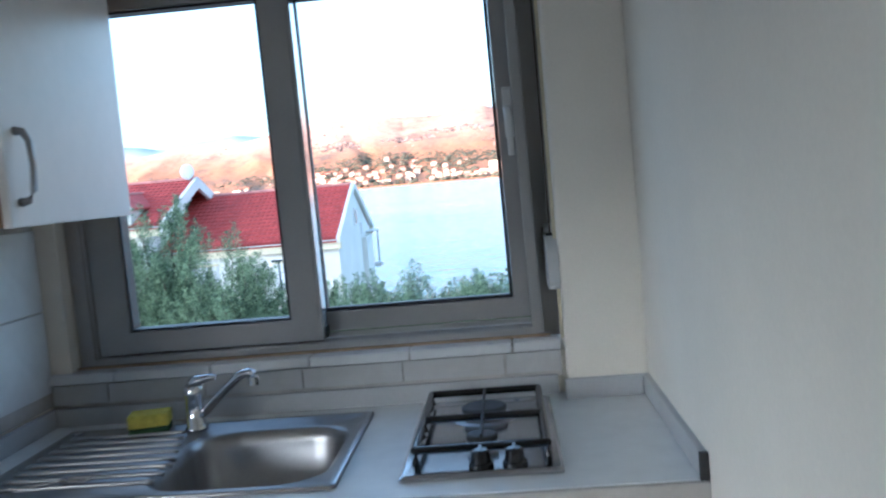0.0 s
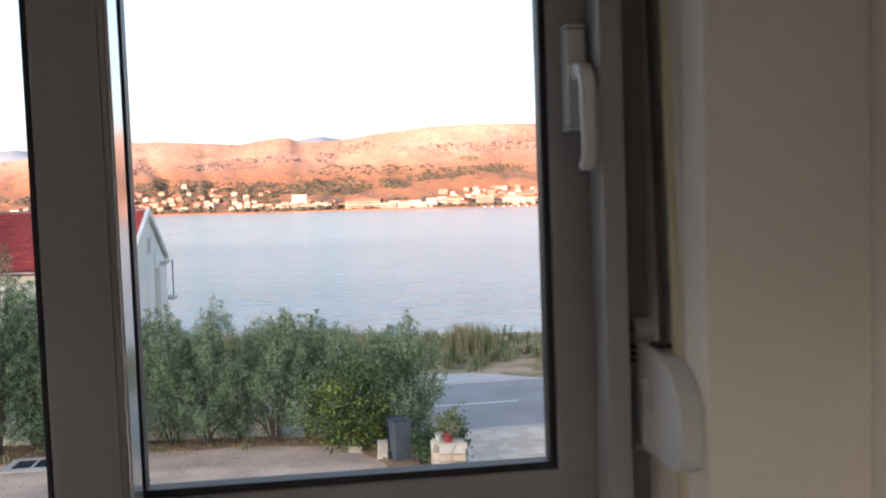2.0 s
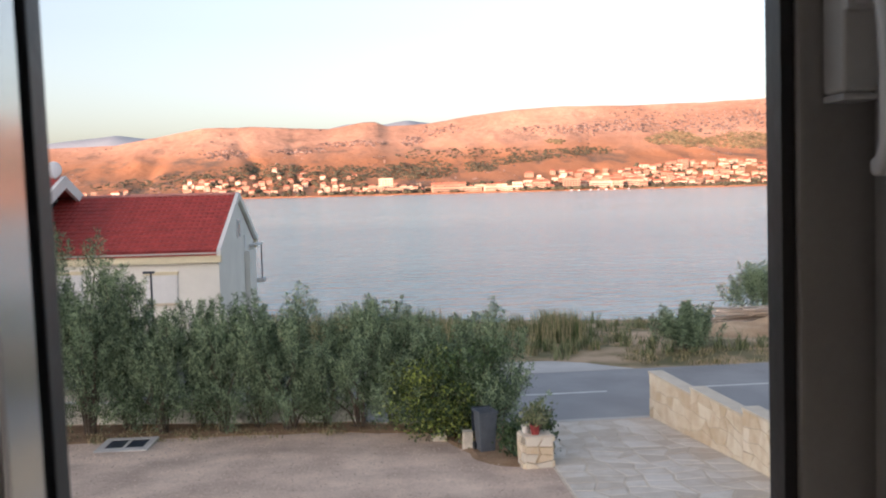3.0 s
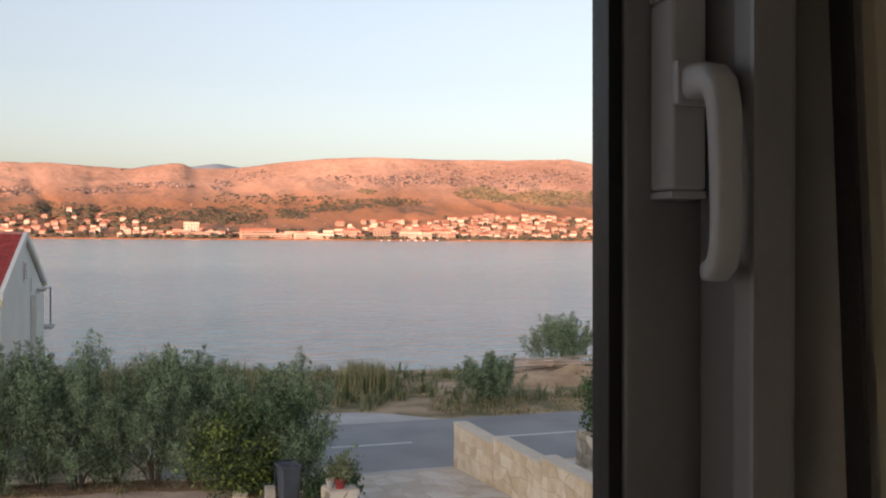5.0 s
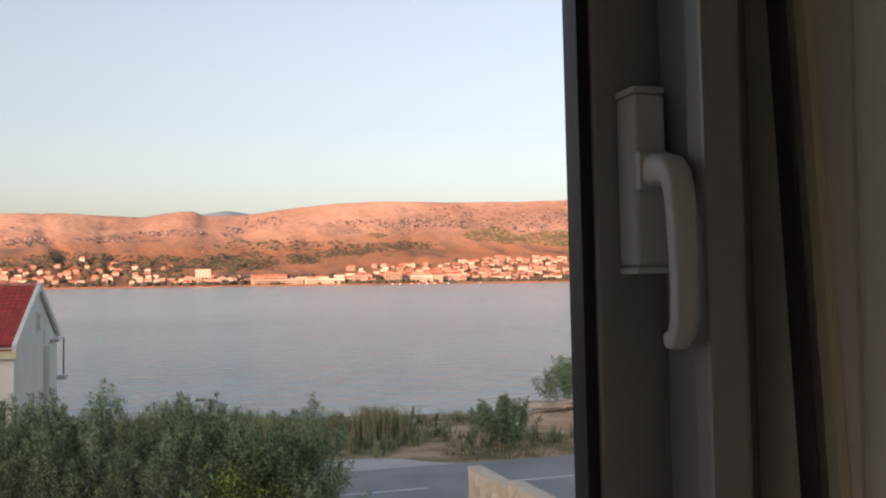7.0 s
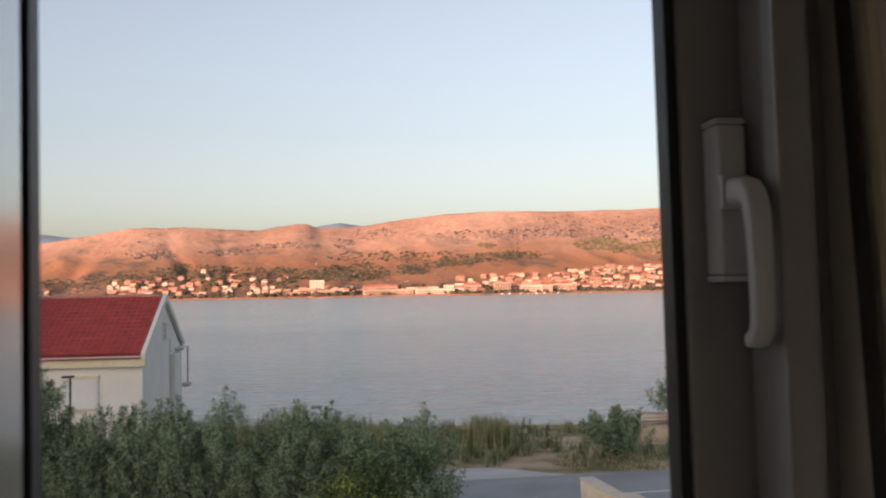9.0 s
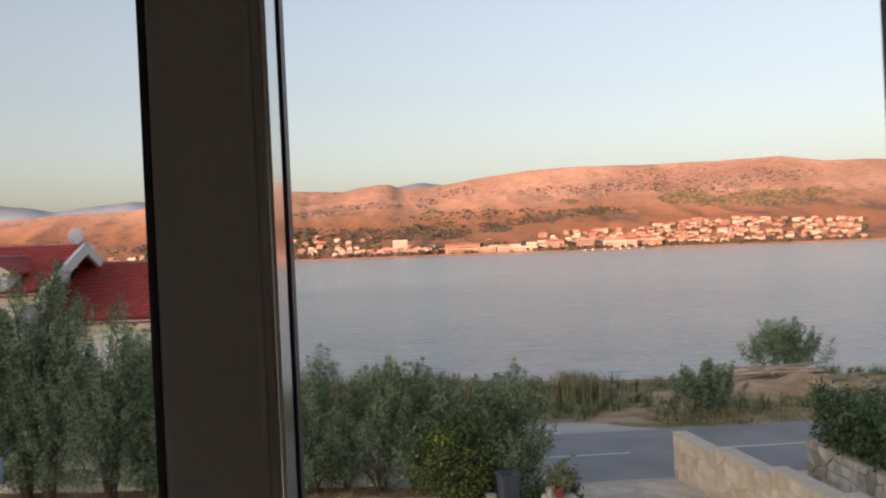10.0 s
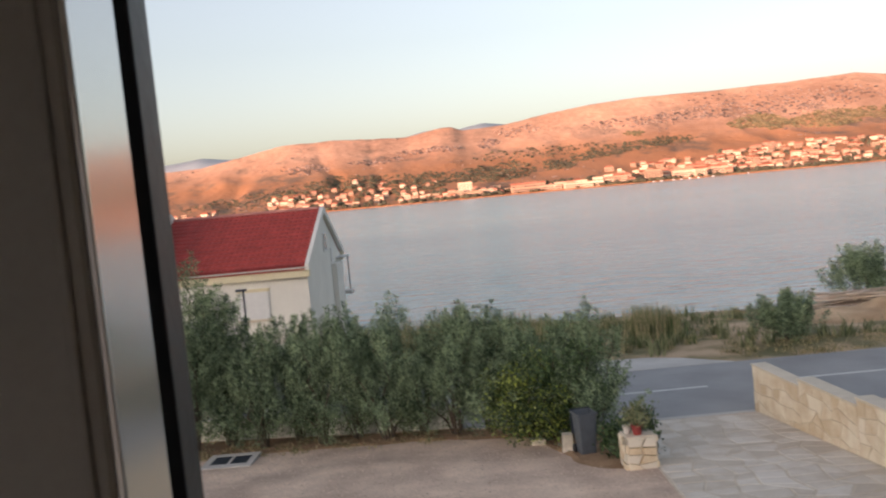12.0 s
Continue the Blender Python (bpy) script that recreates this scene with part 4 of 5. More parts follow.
def crazy(nx, ny, w, h, seed, gap=0.014, jitter=0.30):
    """Irregular four-sided pieces that fill a rectangle w by h: lists of corners."""
    r = np.random.default_rng(seed)
    gx, gy = w / nx, h / ny
    p = [[(min(w, max(0, (i + (0 if i in (0, nx) else r.uniform(-jitter, jitter))) * gx)), min(h, max(0, (j + (0 if j in (0, ny) else r.uniform(-jitter, jitter))) * gy))) for i in range(nx + 1)] for j in range(ny + 1)]
    for j in range(ny):
        for i in range(nx):
            quad = [p[j][i], p[j][i + 1], p[j + 1][i + 1], p[j + 1][i]]
            cx, cy = sum(q[0] for q in quad) / 4, sum(q[1] for q in quad) / 4
            out = []
            for x, y in quad:
                d = math.hypot(x - cx, y - cy)
                out.append((cx + (x - cx) * (1 - min(0.12, gap / d)), cy + (y - cy) * (1 - min(0.12, gap / d))))
            yield out, r.uniform(0, 1)


def piece(name, corners, place, t0, t1, material, parent):
    """A thin stone over the corners; place maps (u, v, thickness) to x, y, z. The face is a little smaller than the foot."""
    cx, cy = sum(q[0] for q in corners) / 4, sum(q[1] for q in corners) / 4
    foot = [place(u, v, t0) for u, v in corners]
    face = [place(cx + (u - cx) * 0.955, cy + (v - cy) * 0.955, t1) for u, v in corners]
    faces = [(4, 5, 6, 7)] + [(k, (k + 1) % 4, 4 + (k + 1) % 4, 4 + k) for k in range(4)]
    return arrays(name, foot + face, faces, material, parent)


def stepped_wall():
    wall = thing("boundary_wall", 5.40, 19.3, 0, "stepped boundary wall clad in yellow limestone", "wall", turn=5.71)
    for n in range(6):
        y1, y0, h0, h1 = -2.16 * n - (0.01 if n else 0), -2.16 * (n + 1), -2.83 + 0.105 * n, -2.80 + 0.105 * n
        foot = yard(19.3 + y1) - 0.05
        bm = bmesh.new()
        low = [bm.verts.new((x, y, foot)) for x, y in ((0.02, y0), (0.28, y0), (0.28, y1), (0.02, y1))]
        top = [bm.verts.new((v.co.x, v.co.y, h0 if v.co.y == y0 else h1)) for v in low]
        bm.faces.new(top)
        for k in range(4):
            bm.faces.new((low[k], low[(k + 1) % 4], top[(k + 1) % 4], top[k]))
        core = part("core", bm, MORTAR, wall)
        bm = bmesh.new()
        a = [bm.verts.new(p) for p in ((-0.02, y0 - 0.01, h0 + 0.002), (0.32, y0 - 0.01, h0 + 0.002), (0.32, y1 + 0.02, h1 + 0.002), (-0.02, y1 + 0.02, h1 + 0.002))]
        b = [bm.verts.new((v.co.x, v.co.y, v.co.z + 0.045)) for v in a]
        bm.faces.new(b)
        bm.faces.new(a[::-1])
        for k in range(4):
            bm.faces.new((a[k], a[(k + 1) % 4], b[(k + 1) % 4], b[k]))
        part("coping", softened(bm, 0.008), COPING, wall)
        for corners, v in crazy(7, 4, y1 - y0, 1.0, 40 + n, 0.006, 0.4):
            piece("stone", corners, lambda u, w, t: (0.02 - t, y0 + u, foot + w * (h0 + (h1 - h0) * u / (y1 - y0) - foot)), 0, 0.014 + 0.012 * v, CLAD, core)
        for corners, v in crazy(7, 4, y1 - y0, 1.0, 60 + n, 0.006, 0.4):
            piece("stone", corners, lambda u, w, t: (0.28 + t, y0 + u, foot + w * (h0 + (h1 - h0) * u / (y1 - y0) - foot)), 0, 0.014 + 0.012 * v, CLAD, core)
        if n == 0:
            for corners, v in crazy(1, 3, 0.26, h1 - foot, 80):
                piece("stone", corners, lambda u, w, t: (0.02 + u, y1 + t, foot + w), 0, 0.018, CLAD, core)


stepped_wall()


def rubble_wall():
    wall = thing("rubble_wall", 8.1, 0, YARD, "low rubble stone garden wall below the clipped hedge", "wall")
    core = part("core", box(0.05, 6.0, -0.1, 0.42, 18.55, 0.87), MORTAR, wall)
    for corners, v in crazy(40, 4, 12.5, 0.88, 90, 0.02, 0.38):
        piece("stone", corners, lambda u, w, t: (0.05 - t, 6.05 + u, w), 0, 0.03 + 0.03 * v, RUBBLE, core)
    for corners, v in crazy(2, 4, 0.40, 0.88, 91, 0.02, 0.34):
        piece("stone", corners, lambda u, w, t: (0.04 + u, 18.55 + t, w), 0, 0.03 + 0.03 * v, RUBBLE, core)


rubble_wall()
side = sloped(lambda y: drive_right(y) + 0.3, lambda y: 8.6, 6.0, 19.2, 0.005, CONCRETE, "side_street", "pale concrete side lane between the walls", "pavement")
gr = thing("street_drain", 8.0, 18.65, yard(18.65) + 0.008, "dark iron street drain grate", "drain grate")
part("frame", box(-0.26, -0.1, 0, 0.26, 0.1, 0.012), BIN_DARK, gr)
for k in range(6):
    part("bar", box(-0.22 + 0.075 * k, -0.08, 0.0125, -0.185 + 0.075 * k, 0.08, 0.02), BURNER, gr)
cover = thing("drain_cover", -6.02, 18.45, yard(18.45) - 0.02, "concrete slab with two dark square drain grates", "drain cover")
part("slab", holed((-0.54, -0.50, 0.54, 0.50), (-0.40, -0.28, 0.40, 0.34), 0.0, 0.07, None, lambda x, y, z: (x, z, y)), CONCRETE, cover)
for x in (-0.21, 0.21):
    part("grate", box(x - 0.18, -0.27, 0.01, x + 0.18, 0.33, 0.06, 0.004), BIN_DARK, cover)
part("divider", box(-0.03, -0.28, 0.0, 0.03, 0.34, 0.068), CONCRETE, cover)
tagged(part("garden_wall", box(-13, -0.09, -0.1, 0, 0.09, 0.5, 0.02), RENDER_WALL), "low white rendered wall behind the shrubs", "wall").matrix_basis = pose(-1.1, 19.95, YARD, 0, 0, -6.5)


# ---- houses ----
def pantiles(w, slope_len, parent, flip, ridge_y, ridge_z, run, drop):
    """Half a gabled roof: courses of curved tiles from the ridge down."""
    cols, rows = int(w / 0.055), int(slope_len / 0.33)
    verts, faces = [], []
    for j in range(rows):
        for s, lift in ((j / rows, 0.0), ((j + 0.98) / rows, 0.035)):
            for i in range(cols + 1):
                wave = 0.028 * abs(math.sin(math.pi * i / 4))
                verts.append((-w / 2 + w * i / cols, ridge_y + flip * run * s, ridge_z - drop * s + lift + wave + 0.02))
    n = cols + 1
    for j in range(2 * rows - 1):
        for i in range(cols):
            a = j * n + i
            faces.append((a, a + 1, a + n + 1, a + n))
    roof_ob = arrays("tile_courses", verts, faces, ROOF, parent)
    return tagged(roof_ob, kind="stuff")


def gabled_house(name, x_gable, y_front, depth, ridge, eave, length, label, over=0.12, board=0.14):
    """The right gable stands at x_gable; eaves at y_front and y_front + depth."""
    cx, cy = x_gable - length / 2, y_front + depth / 2
    house = thing(name, cx, cy, 0, label, "house")
    low, half = YARD - 0.9, depth / 2
    wall = bmesh.new()
    box(-length / 2 + 0.05, -half + 0.35, low, length / 2 - over, half - 0.35, eave - 0.38, bm=wall)
    walls = part("wall", wall, RENDER_WALL, house)
    bm = bmesh.new()
    for x in (length / 2 - over - 0.24, length / 2 - over):
        bm.verts.new((x, -half + 0.36, eave - 0.378)), bm.verts.new((x, half - 0.36, eave - 0.378)), bm.verts.new((x, half - 0.36, eave - 0.1)), bm.verts.new((x, 0, ridge - 0.16)), bm.verts.new((x, -half + 0.36, eave - 0.1))
    v = list(bm.verts)
    bm.faces.new(v[:5]), bm.faces.new(v[5:][::-1])
    for k in range(5):
        bm.faces.new((v[k], v[(k + 1) % 5], v[5 + (k + 1) % 5], v[5 + k]))
    gable = part("gable", bm, RENDER_WALL, house)
    part("eaves_trim", box(-length / 2, -half + 0.08, eave - 0.40, length / 2, -half + 0.345, eave - 0.02, 0.01), CREAM_TRIM, house, "cream eaves moulding")
    part("eaves_trim", box(-length / 2, half - 0.345, eave - 0.40, length / 2, half - 0.08, eave - 0.02, 0.01), CREAM_TRIM, house)
    part("gutter", rod([(-length / 2, -half + 0.02, eave - 0.04), (length / 2, -half + 0.02, eave - 0.04)], 0.045, 8), EDGE_GREY, house)
    roof = bmesh.new()
    a = [roof.verts.new((x, y, z)) for x in (-length / 2, length / 2 - 0.1) for y, z in ((-half, eave), (0, ridge), (half, eave), (half, eave - 0.12), (0, ridge - 0.12), (-half, eave - 0.12))]
    for p, q in ((0, 1), (1, 2), (2, 3), (3, 4), (4, 5), (5, 0)):
        roof.faces.new((a[p], a[q], a[6 + q], a[6 + p]))
    roof.faces.new(a[:6]), roof.faces.new(a[6:][::-1])
    roof_ob = part("roof", roof, ROOF, house)
    slope = math.hypot(half, ridge - eave)
    for flip in (-1, 1):
        pantiles(length - 0.12, slope, roof_ob, flip, 0.0, ridge, half, ridge - eave)
    part("ridge_cap", rod([(-length / 2, 0, ridge + 0.03), (length / 2, 0, ridge + 0.03)], 0.09, 10), RIDGE, roof_ob)
    for flip in (-1, 1):
        verge = bmesh.new()
        b = [verge.verts.new((x, flip * y, z)) for x in (length / 2 - 0.12, length / 2 + 0.03) for y, z in ((half + 0.02, eave + 0.02 - board), (half + 0.02, eave + 0.09), (0, ridge + 0.12), (0, ridge - board))]
        for p, q in ((0, 1), (1, 2), (2, 3), (3, 0)):
            verge.faces.new((b[p], b[q], b[4 + q], b[4 + p]))
        verge.faces.new(b[:4]), verge.faces.new(b[4:][::-1])
        part("verge_board", verge, RENDER_WALL, roof_ob)
    return house, walls, gable, half


def shuttered(house, x, y, z0, z1, w):
    win = part("window", box(x - w / 2, y - 0.06, z0, x + w / 2, y + 0.02, z1, 0.01), SHUTTER, house)
    for k in range(int((z1 - z0) / 0.16)):
        part("slat", box(x - w / 2 + 0.06, y - 0.075, z0 + 0.05 + 0.16 * k, x + w / 2 - 0.06, y - 0.058, z0 + 0.185 + 0.16 * k), SHUTTER, win)
    part("shutter_box", box(x - w / 2 - 0.05, y - 0.10, z1 + 0.002, x + w / 2 + 0.05, y + 0.02, z1 + 0.12, 0.01), CREAM_TRIM, win)
    part("sill", box(x - w / 2 - 0.08, y - 0.14, z0 - 0.08, x + w / 2 + 0.08, y + 0.02, z0 - 0.002, 0.01), COPING, win)


h1, w1, g1, half1 = gabled_house("seaside_house", -6.68, 33.0, 9.4, 1.47, -0.62, 7.4, "white seaside house with a red tiled gable roof", 0.12, 0.16)
shuttered(h1, 1.45, -half1 + 0.35, -2.5, -1.45, 1.15)
shuttered(h1, -2.1, -half1 + 0.35, -2.6, -1.35, 1.3)
lamp = thing("garden_lamp", -8.75, 31.2, YARD - 0.25, "slim dark garden lamp post before the house", "lamp post")
part("post", rod([(0, 0, 0), (0, 0, 2.85)], 0.035, 8), BIN_DARK, lamp)
part("head", box(-0.26, -0.10, 2.85, 0.12, 0.10, 2.93, 0.02), BIN_DARK, lamp)
gw = part("gable_window", box(3.560, -0.2, -0.35, 3.630, 0.45, 0.45, 0.01), SHUTTER, h1)
part("pane", box(3.631, -0.12, -0.28, 3.640, 0.37, 0.38), DARK_GLASS, gw)
part("gable_slot", box(3.560, 1.5, -0.9, 3.630, 1.8, -0.3, 0.01), SHUTTER, h1)
# white enclosed balcony wing projecting on the sea side
part("chimney_breast", box(3.585, 1.6, -4.7, 3.800, 3.4, -1.0, 0.02), RENDER_WALL, h1)
bal = part("balcony_slab", box(3.600, 3.5, -2.6, 4.100, 4.3, -2.45, 0.02), CONCRETE, h1)
part("balcony_awning", box(3.600, 2.9, -0.85, 4.000, 4.3, -0.78, 0.01), SHUTTER, h1)
part("balcony_post", box(3.920, 4.2, -2.449, 3.970, 4.25, -0.86), BIN_DARK, h1)

h2, w2, g2, half2 = gabled_house("terrace_house", -13.15, 31.4, 9.0, 2.27, 0.55, 12.0, "white terrace house with a dormer and red tiled roof", 0.9, 0.36)
# dark panel on the gable below the rear verge
part("gable_vent", box(5.08, 0.6, 0.75, 5.13, 1.5, 1.35, 0.01), BIN_DARK, h2)
dormer = part("dormer", box(3.3, -half2 + 0.15, 0.3, 4.72, -2.55, 1.28, 0.01), RENDER_WALL, h2)
bm = bmesh.new()
a = [bm.verts.new((x, y, z)) for y in (-half2 - 0.15, -1.1) for x, z in ((3.1, 1.30), (4.0, 1.86), (4.9, 1.30), (4.9, 1.22), (4.0, 1.76), (3.1, 1.22))]
for p, q in ((0, 1), (1, 2), (2, 3), (3, 4), (4, 5), (5, 0)):
    bm.faces.new((a[p], a[q], a[6 + q], a[6 + p]))
bm.faces.new(a[:6]), bm.faces.new(a[6:][::-1])
part("dormer_roof", bm, ROOF, dormer)
face = bmesh.new()
a = [face.verts.new((x, y, z)) for y in (-half2 + 0.15, -half2 + 0.3) for x, z in ((3.3, 1.281), (4.7, 1.281), (4.0, 1.74))]
face.faces.new(a[:3]), face.faces.new(a[3:][::-1])
for p, q in ((0, 1), (1, 2), (2, 0)):
    face.faces.new((a[p], a[q], a[3 + q], a[3 + p]))
part("dormer_gable", face, RENDER_WALL, dormer)
for foot in (3.05, 4.95):
    part("dormer_verge", rod([(foot, -half2 - 0.17, 1.24), (4.0, -half2 - 0.17, 1.83)], 0.07, 6), CREAM_TRIM, dormer)
part("dormer_ridge", rod([(4.0, -half2 - 0.15, 1.87), (4.0, -1.05, 1.87)], 0.06, 8), RIDGE, dormer)
part("dormer_window", box(3.55, -half2 + 0.10, 0.45, 4.5, -half2 + 0.148, 1.12, 0.01), SHUTTER, dormer)
shuttered(h2, 3.8, -half2 + 0.35, -2.3, -0.6, 1.4)
shuttered(h2, 0.8, -half2 + 0.35, -2.3, -0.6, 1.4)
part("balcony", box(1.8, -half2 - 0.9, -2.75, 5.6, -half2 + 0.34, -2.55, 0.02), RENDER_WALL, h2)
part("balcony_parapet", box(1.8, -half2 - 0.9, -2.549, 5.6, -half2 - 0.78, -1.75, 0.02), RENDER_WALL, h2)
dish = thing("satellite_dish", -13.45, 35.7, 2.18, "grey satellite dish on the roof of the terrace house", "satellite dish")
bowl = part("bowl", lofted([[(r * math.cos(k * math.pi / 12), -0.5 * (0.36 - r * r), r * 1.05 * math.sin(k * math.pi / 12) + 0.45) for k in range(24)] for r in (0.31, 0.22, 0.12, 0.03)]), DISH, dish, smooth=True)
part("mast", rod([(0, 0.0, -0.35), (0, 0.0, 0.40)], 0.03, 8), HANDLE_METAL, dish)
part("arm", rod([(0, -0.12, 0.1), (0, -0.62, 0.32)], 0.015, 6), HANDLE_METAL, dish)

# ---- parasol on the neighbouring terrace ----
par = thing("parasol", -8.1, 13.2, yard(13.2) - 0.25, "pale blue canvas parasol, open", "parasol")
bm = bmesh.new()
tip = bm.verts.new((0, 0, 2.62))
ring1 = [bm.verts.new((0.8 * math.cos(k * math.pi / 4), 0.8 * math.sin(k * math.pi / 4), 2.42)) for k in range(8)]
ring2 = [bm.verts.new((1.45 * math.cos(k * math.pi / 4), 1.45 * math.sin(k * math.pi / 4), 2.16)) for k in range(8)]
ring3 = [bm.verts.new((1.46 * math.cos(k * math.pi / 4), 1.46 * math.sin(k * math.pi / 4), 1.98)) for k in range(8)]
for k in range(8):
    n = (k + 1) % 8
    bm.faces.new((tip, ring1[k], ring1[n]))
    bm.faces.new((ring1[k], ring2[k], ring2[n], ring1[n]))
    bm.faces.new((ring2[k], ring3[k], ring3[n], ring2[n]))
bmesh.ops.solidify(bm, geom=bm.faces[:], thickness=0.01)
part("canopy", bm, PARASOL, par)
part("pole", rod([(0, 0, 0.05), (0, 0, 2.6)], 0.022, 10), WHITE_PLASTIC, par)
part("foot", lathe([(0.28, 0), (0.28, 0.05), (0.05, 0.09), (0.04, 0.25)], 20), CONCRETE, par)
for k in range(8):
    part("rib", rod([(0.02, 0, 2.58), (0.8, 0, 2.39), (1.44, 0, 2.14)], 0.008, 5), WHITE_PLASTIC, par).matrix_basis = pose(0, 0, 0, 0, 0, 45 * k)

# ---- wheelie bin, planter pillar, stones ----
wb = thing("wheelie_bin", 1.38, 16.72, yard(16.72), "grey plastic wheelie bin standing with its lid thrown back", "bin", turn=14)


def tapered(x0, y0, x1, y1, z0, x2, y2, x3, y3, z1, inner=0.0):
    loops = [rounded(x0, y0, x1, y1, 0.03, z0, 3), rounded(x2, y2, x3, y3, 0.03, z1, 3)]
    if inner:
        loops += [rounded(x2 + inner, y2 + inner, x3 - inner, y3 - inner, 0.02, z1, 3), rounded(x0 + inner, y0 + inner, x1 - inner, y1 - inner, 0.02, z0 + 0.05, 3)]
    return lofted(loops)


part("body", tapered(-0.19, -0.19, 0.19, 0.17, 0.04, -0.235, -0.26, 0.235, 0.25, 0.90, 0.012), BIN_GREY, wb)
part("rim", holed((-0.255, -0.28, 0.255, 0.27), (-0.222, -0.247, 0.222, 0.237), 0.885, 0.935, None, lambda x, y, z: (x, z, y)), BIN_GREY, wb)
part("lid", box(-0.25, 0.275, 0.42, 0.25, 0.31, 0.96, 0.012), BIN_DARK, wb)
part("handle", rod([(-0.2, 0.27, 0.90), (-0.2, 0.33, 0.94), (0.2, 0.33, 0.94), (0.2, 0.27, 0.90)], 0.014, 8), BIN_DARK, wb)
for x in (-0.22, 0.22):
    wheel = part("wheel", lathe([(0.10, -0.025), (0.10, 0.025)], 20), RUBBER, wb)
    wheel.matrix_basis = pose(x, 0.20, 0.10, 0, 90, 0)
    part("hub", lathe([(0.05, 0.026), (0.04, 0.032)], 14), BIN_GREY, wheel)

wb.scale = (0.78, 0.8, 0.88)
pil = thing("planter_pillar", 2.18, 15.53, yard(15.5) - 0.02, "squat rough stone pillar with plant pots on it", "pillar", turn=6)
core = part("core", box(-0.24, -0.24, 0, 0.24, 0.24, 0.66), MORTAR, pil)
for s, spin in enumerate((0, 90, 180, 270)):
    rot = Matrix.Rotation(radians(spin), 4, "Z")
    for corners, v in crazy(2, 4, 0.54, 0.68, 200 + s, 0.016, 0.32):
        piece("stone", corners, lambda u, w, t: tuple(rot @ Vector((-0.27 + u, -0.24 - t, w))), 0, 0.04 + 0.03 * v, CLAD if v > 0.4 else RUBBLE, core)
part("cap", softened(box(-0.27, -0.27, 0.662, 0.27, 0.27, 0.70), 0.015), COPING, pil)
pil.scale = (0.98, 0.9, 0.885)
top = yard(15.5) + 0.6
pot = thing("plant_pot", 2.16, 15.43, top, "small red plant pot", "plant pot")
part("pot", lathe([(0.07, 0), (0.10, 0.15), (0.108, 0.15), (0.108, 0.18), (0.095, 0.18), (0.08, 0.15)], 18), TERRACOTTA, pot)
pot2 = thing("plant_pot", 2.0, 15.55, top, "small white plant pot", "plant pot")
part("pot", lathe([(0.05, 0), (0.075, 0.12), (0.08, 0.12), (0.08, 0.15), (0.07, 0.15), (0.06, 0.12)], 18), WHITE_POT, pot2)
rock = box(-0.16, -0.10, -0.02, 0.16, 0.10, 0.13, 0.05)
for v in rock.verts:
    v.co += Vector((wob(v.co.x * 9, v.co.y * 9), wob(v.co.y * 9, v.co.z * 9), 0)) * 0.03
tagged(part("white_rock", rock, COPING), "pale rock lying on the gravel", "rock").location = (0.54, 17.8, yard(17.8))
block = box(-0.10, -0.10, 0.0, 0.10, 0.10, 0.36, 0.04)
for v in block.verts:
    v.co += Vector((wob(v.co.x * 7, v.co.z * 7), wob(v.co.y * 7, v.co.z * 7), 0)) * 0.05
tagged(part("stone_block", block, RUBBLE), "pale upright stone block beside the bin", "stone").location = (1.05, 17.0, yard(17.0))

SOIL = mat("brown_soil", (0.22, 0.125, 0.065), 0.95, var=0.2, scale=2, fine=30, bump=0.6, depth=0.02, second=(0.34, 0.22, 0.13))


def soil(name, ring, label):
    """A low uneven bed of earth over an outline."""
    bm = bmesh.new()
    cx, cy = sum(p[0] for p in ring) / len(ring), sum(p[1] for p in ring) / len(ring)
    outer, inner = [], []
    for k in range(len(ring)):
        (ax, ay), (bx, by) = ring[k], ring[(k + 1) % len(ring)]
        for f in (0, 0.25, 0.5, 0.75):
            x, y = ax + (bx - ax) * f, ay + (by - ay) * f
            n = 0.22 * wob(x * 1.7, y * 1.7, 3)
            outer.append(bm.verts.new((x + n, y + n, yard(y + n) + 0.004)))
            inner.append(bm.verts.new((x + n + (cx - x) * 0.12, y + n + (cy - y) * 0.25, yard(y + n + (cy - y) * 0.25) + 0.03 + 0.025 * wob(x * 3, y * 3))))
    for k in range(len(outer)):
        n = (k + 1) % len(outer)
        bm.faces.new((outer[k], outer[n], inner[n], inner[k]))
    bm.faces.new(inner)
    return tagged(part(name, bm, SOIL), label, "soil", kind="structure")


soil("soil_bed", [(0.75, 17.2), (1.1, 16.3), (1.55, 15.6), (2.4, 15.3), (2.4, 17.5), (2.35, 19.0), (0.6, 18.9)], "bare brown soil round the bin")
soil("soil_strip", [(-11.5, 18.9), (-8, 18.8), (-5, 18.95), (-2, 19.0), (0.4, 18.4), (1.8, 18.4), (1.9, 19.05), (-0.5, 19.6), (-4, 20.1), (-11.5, 21.0)], "strip of brown soil under the shrub row")

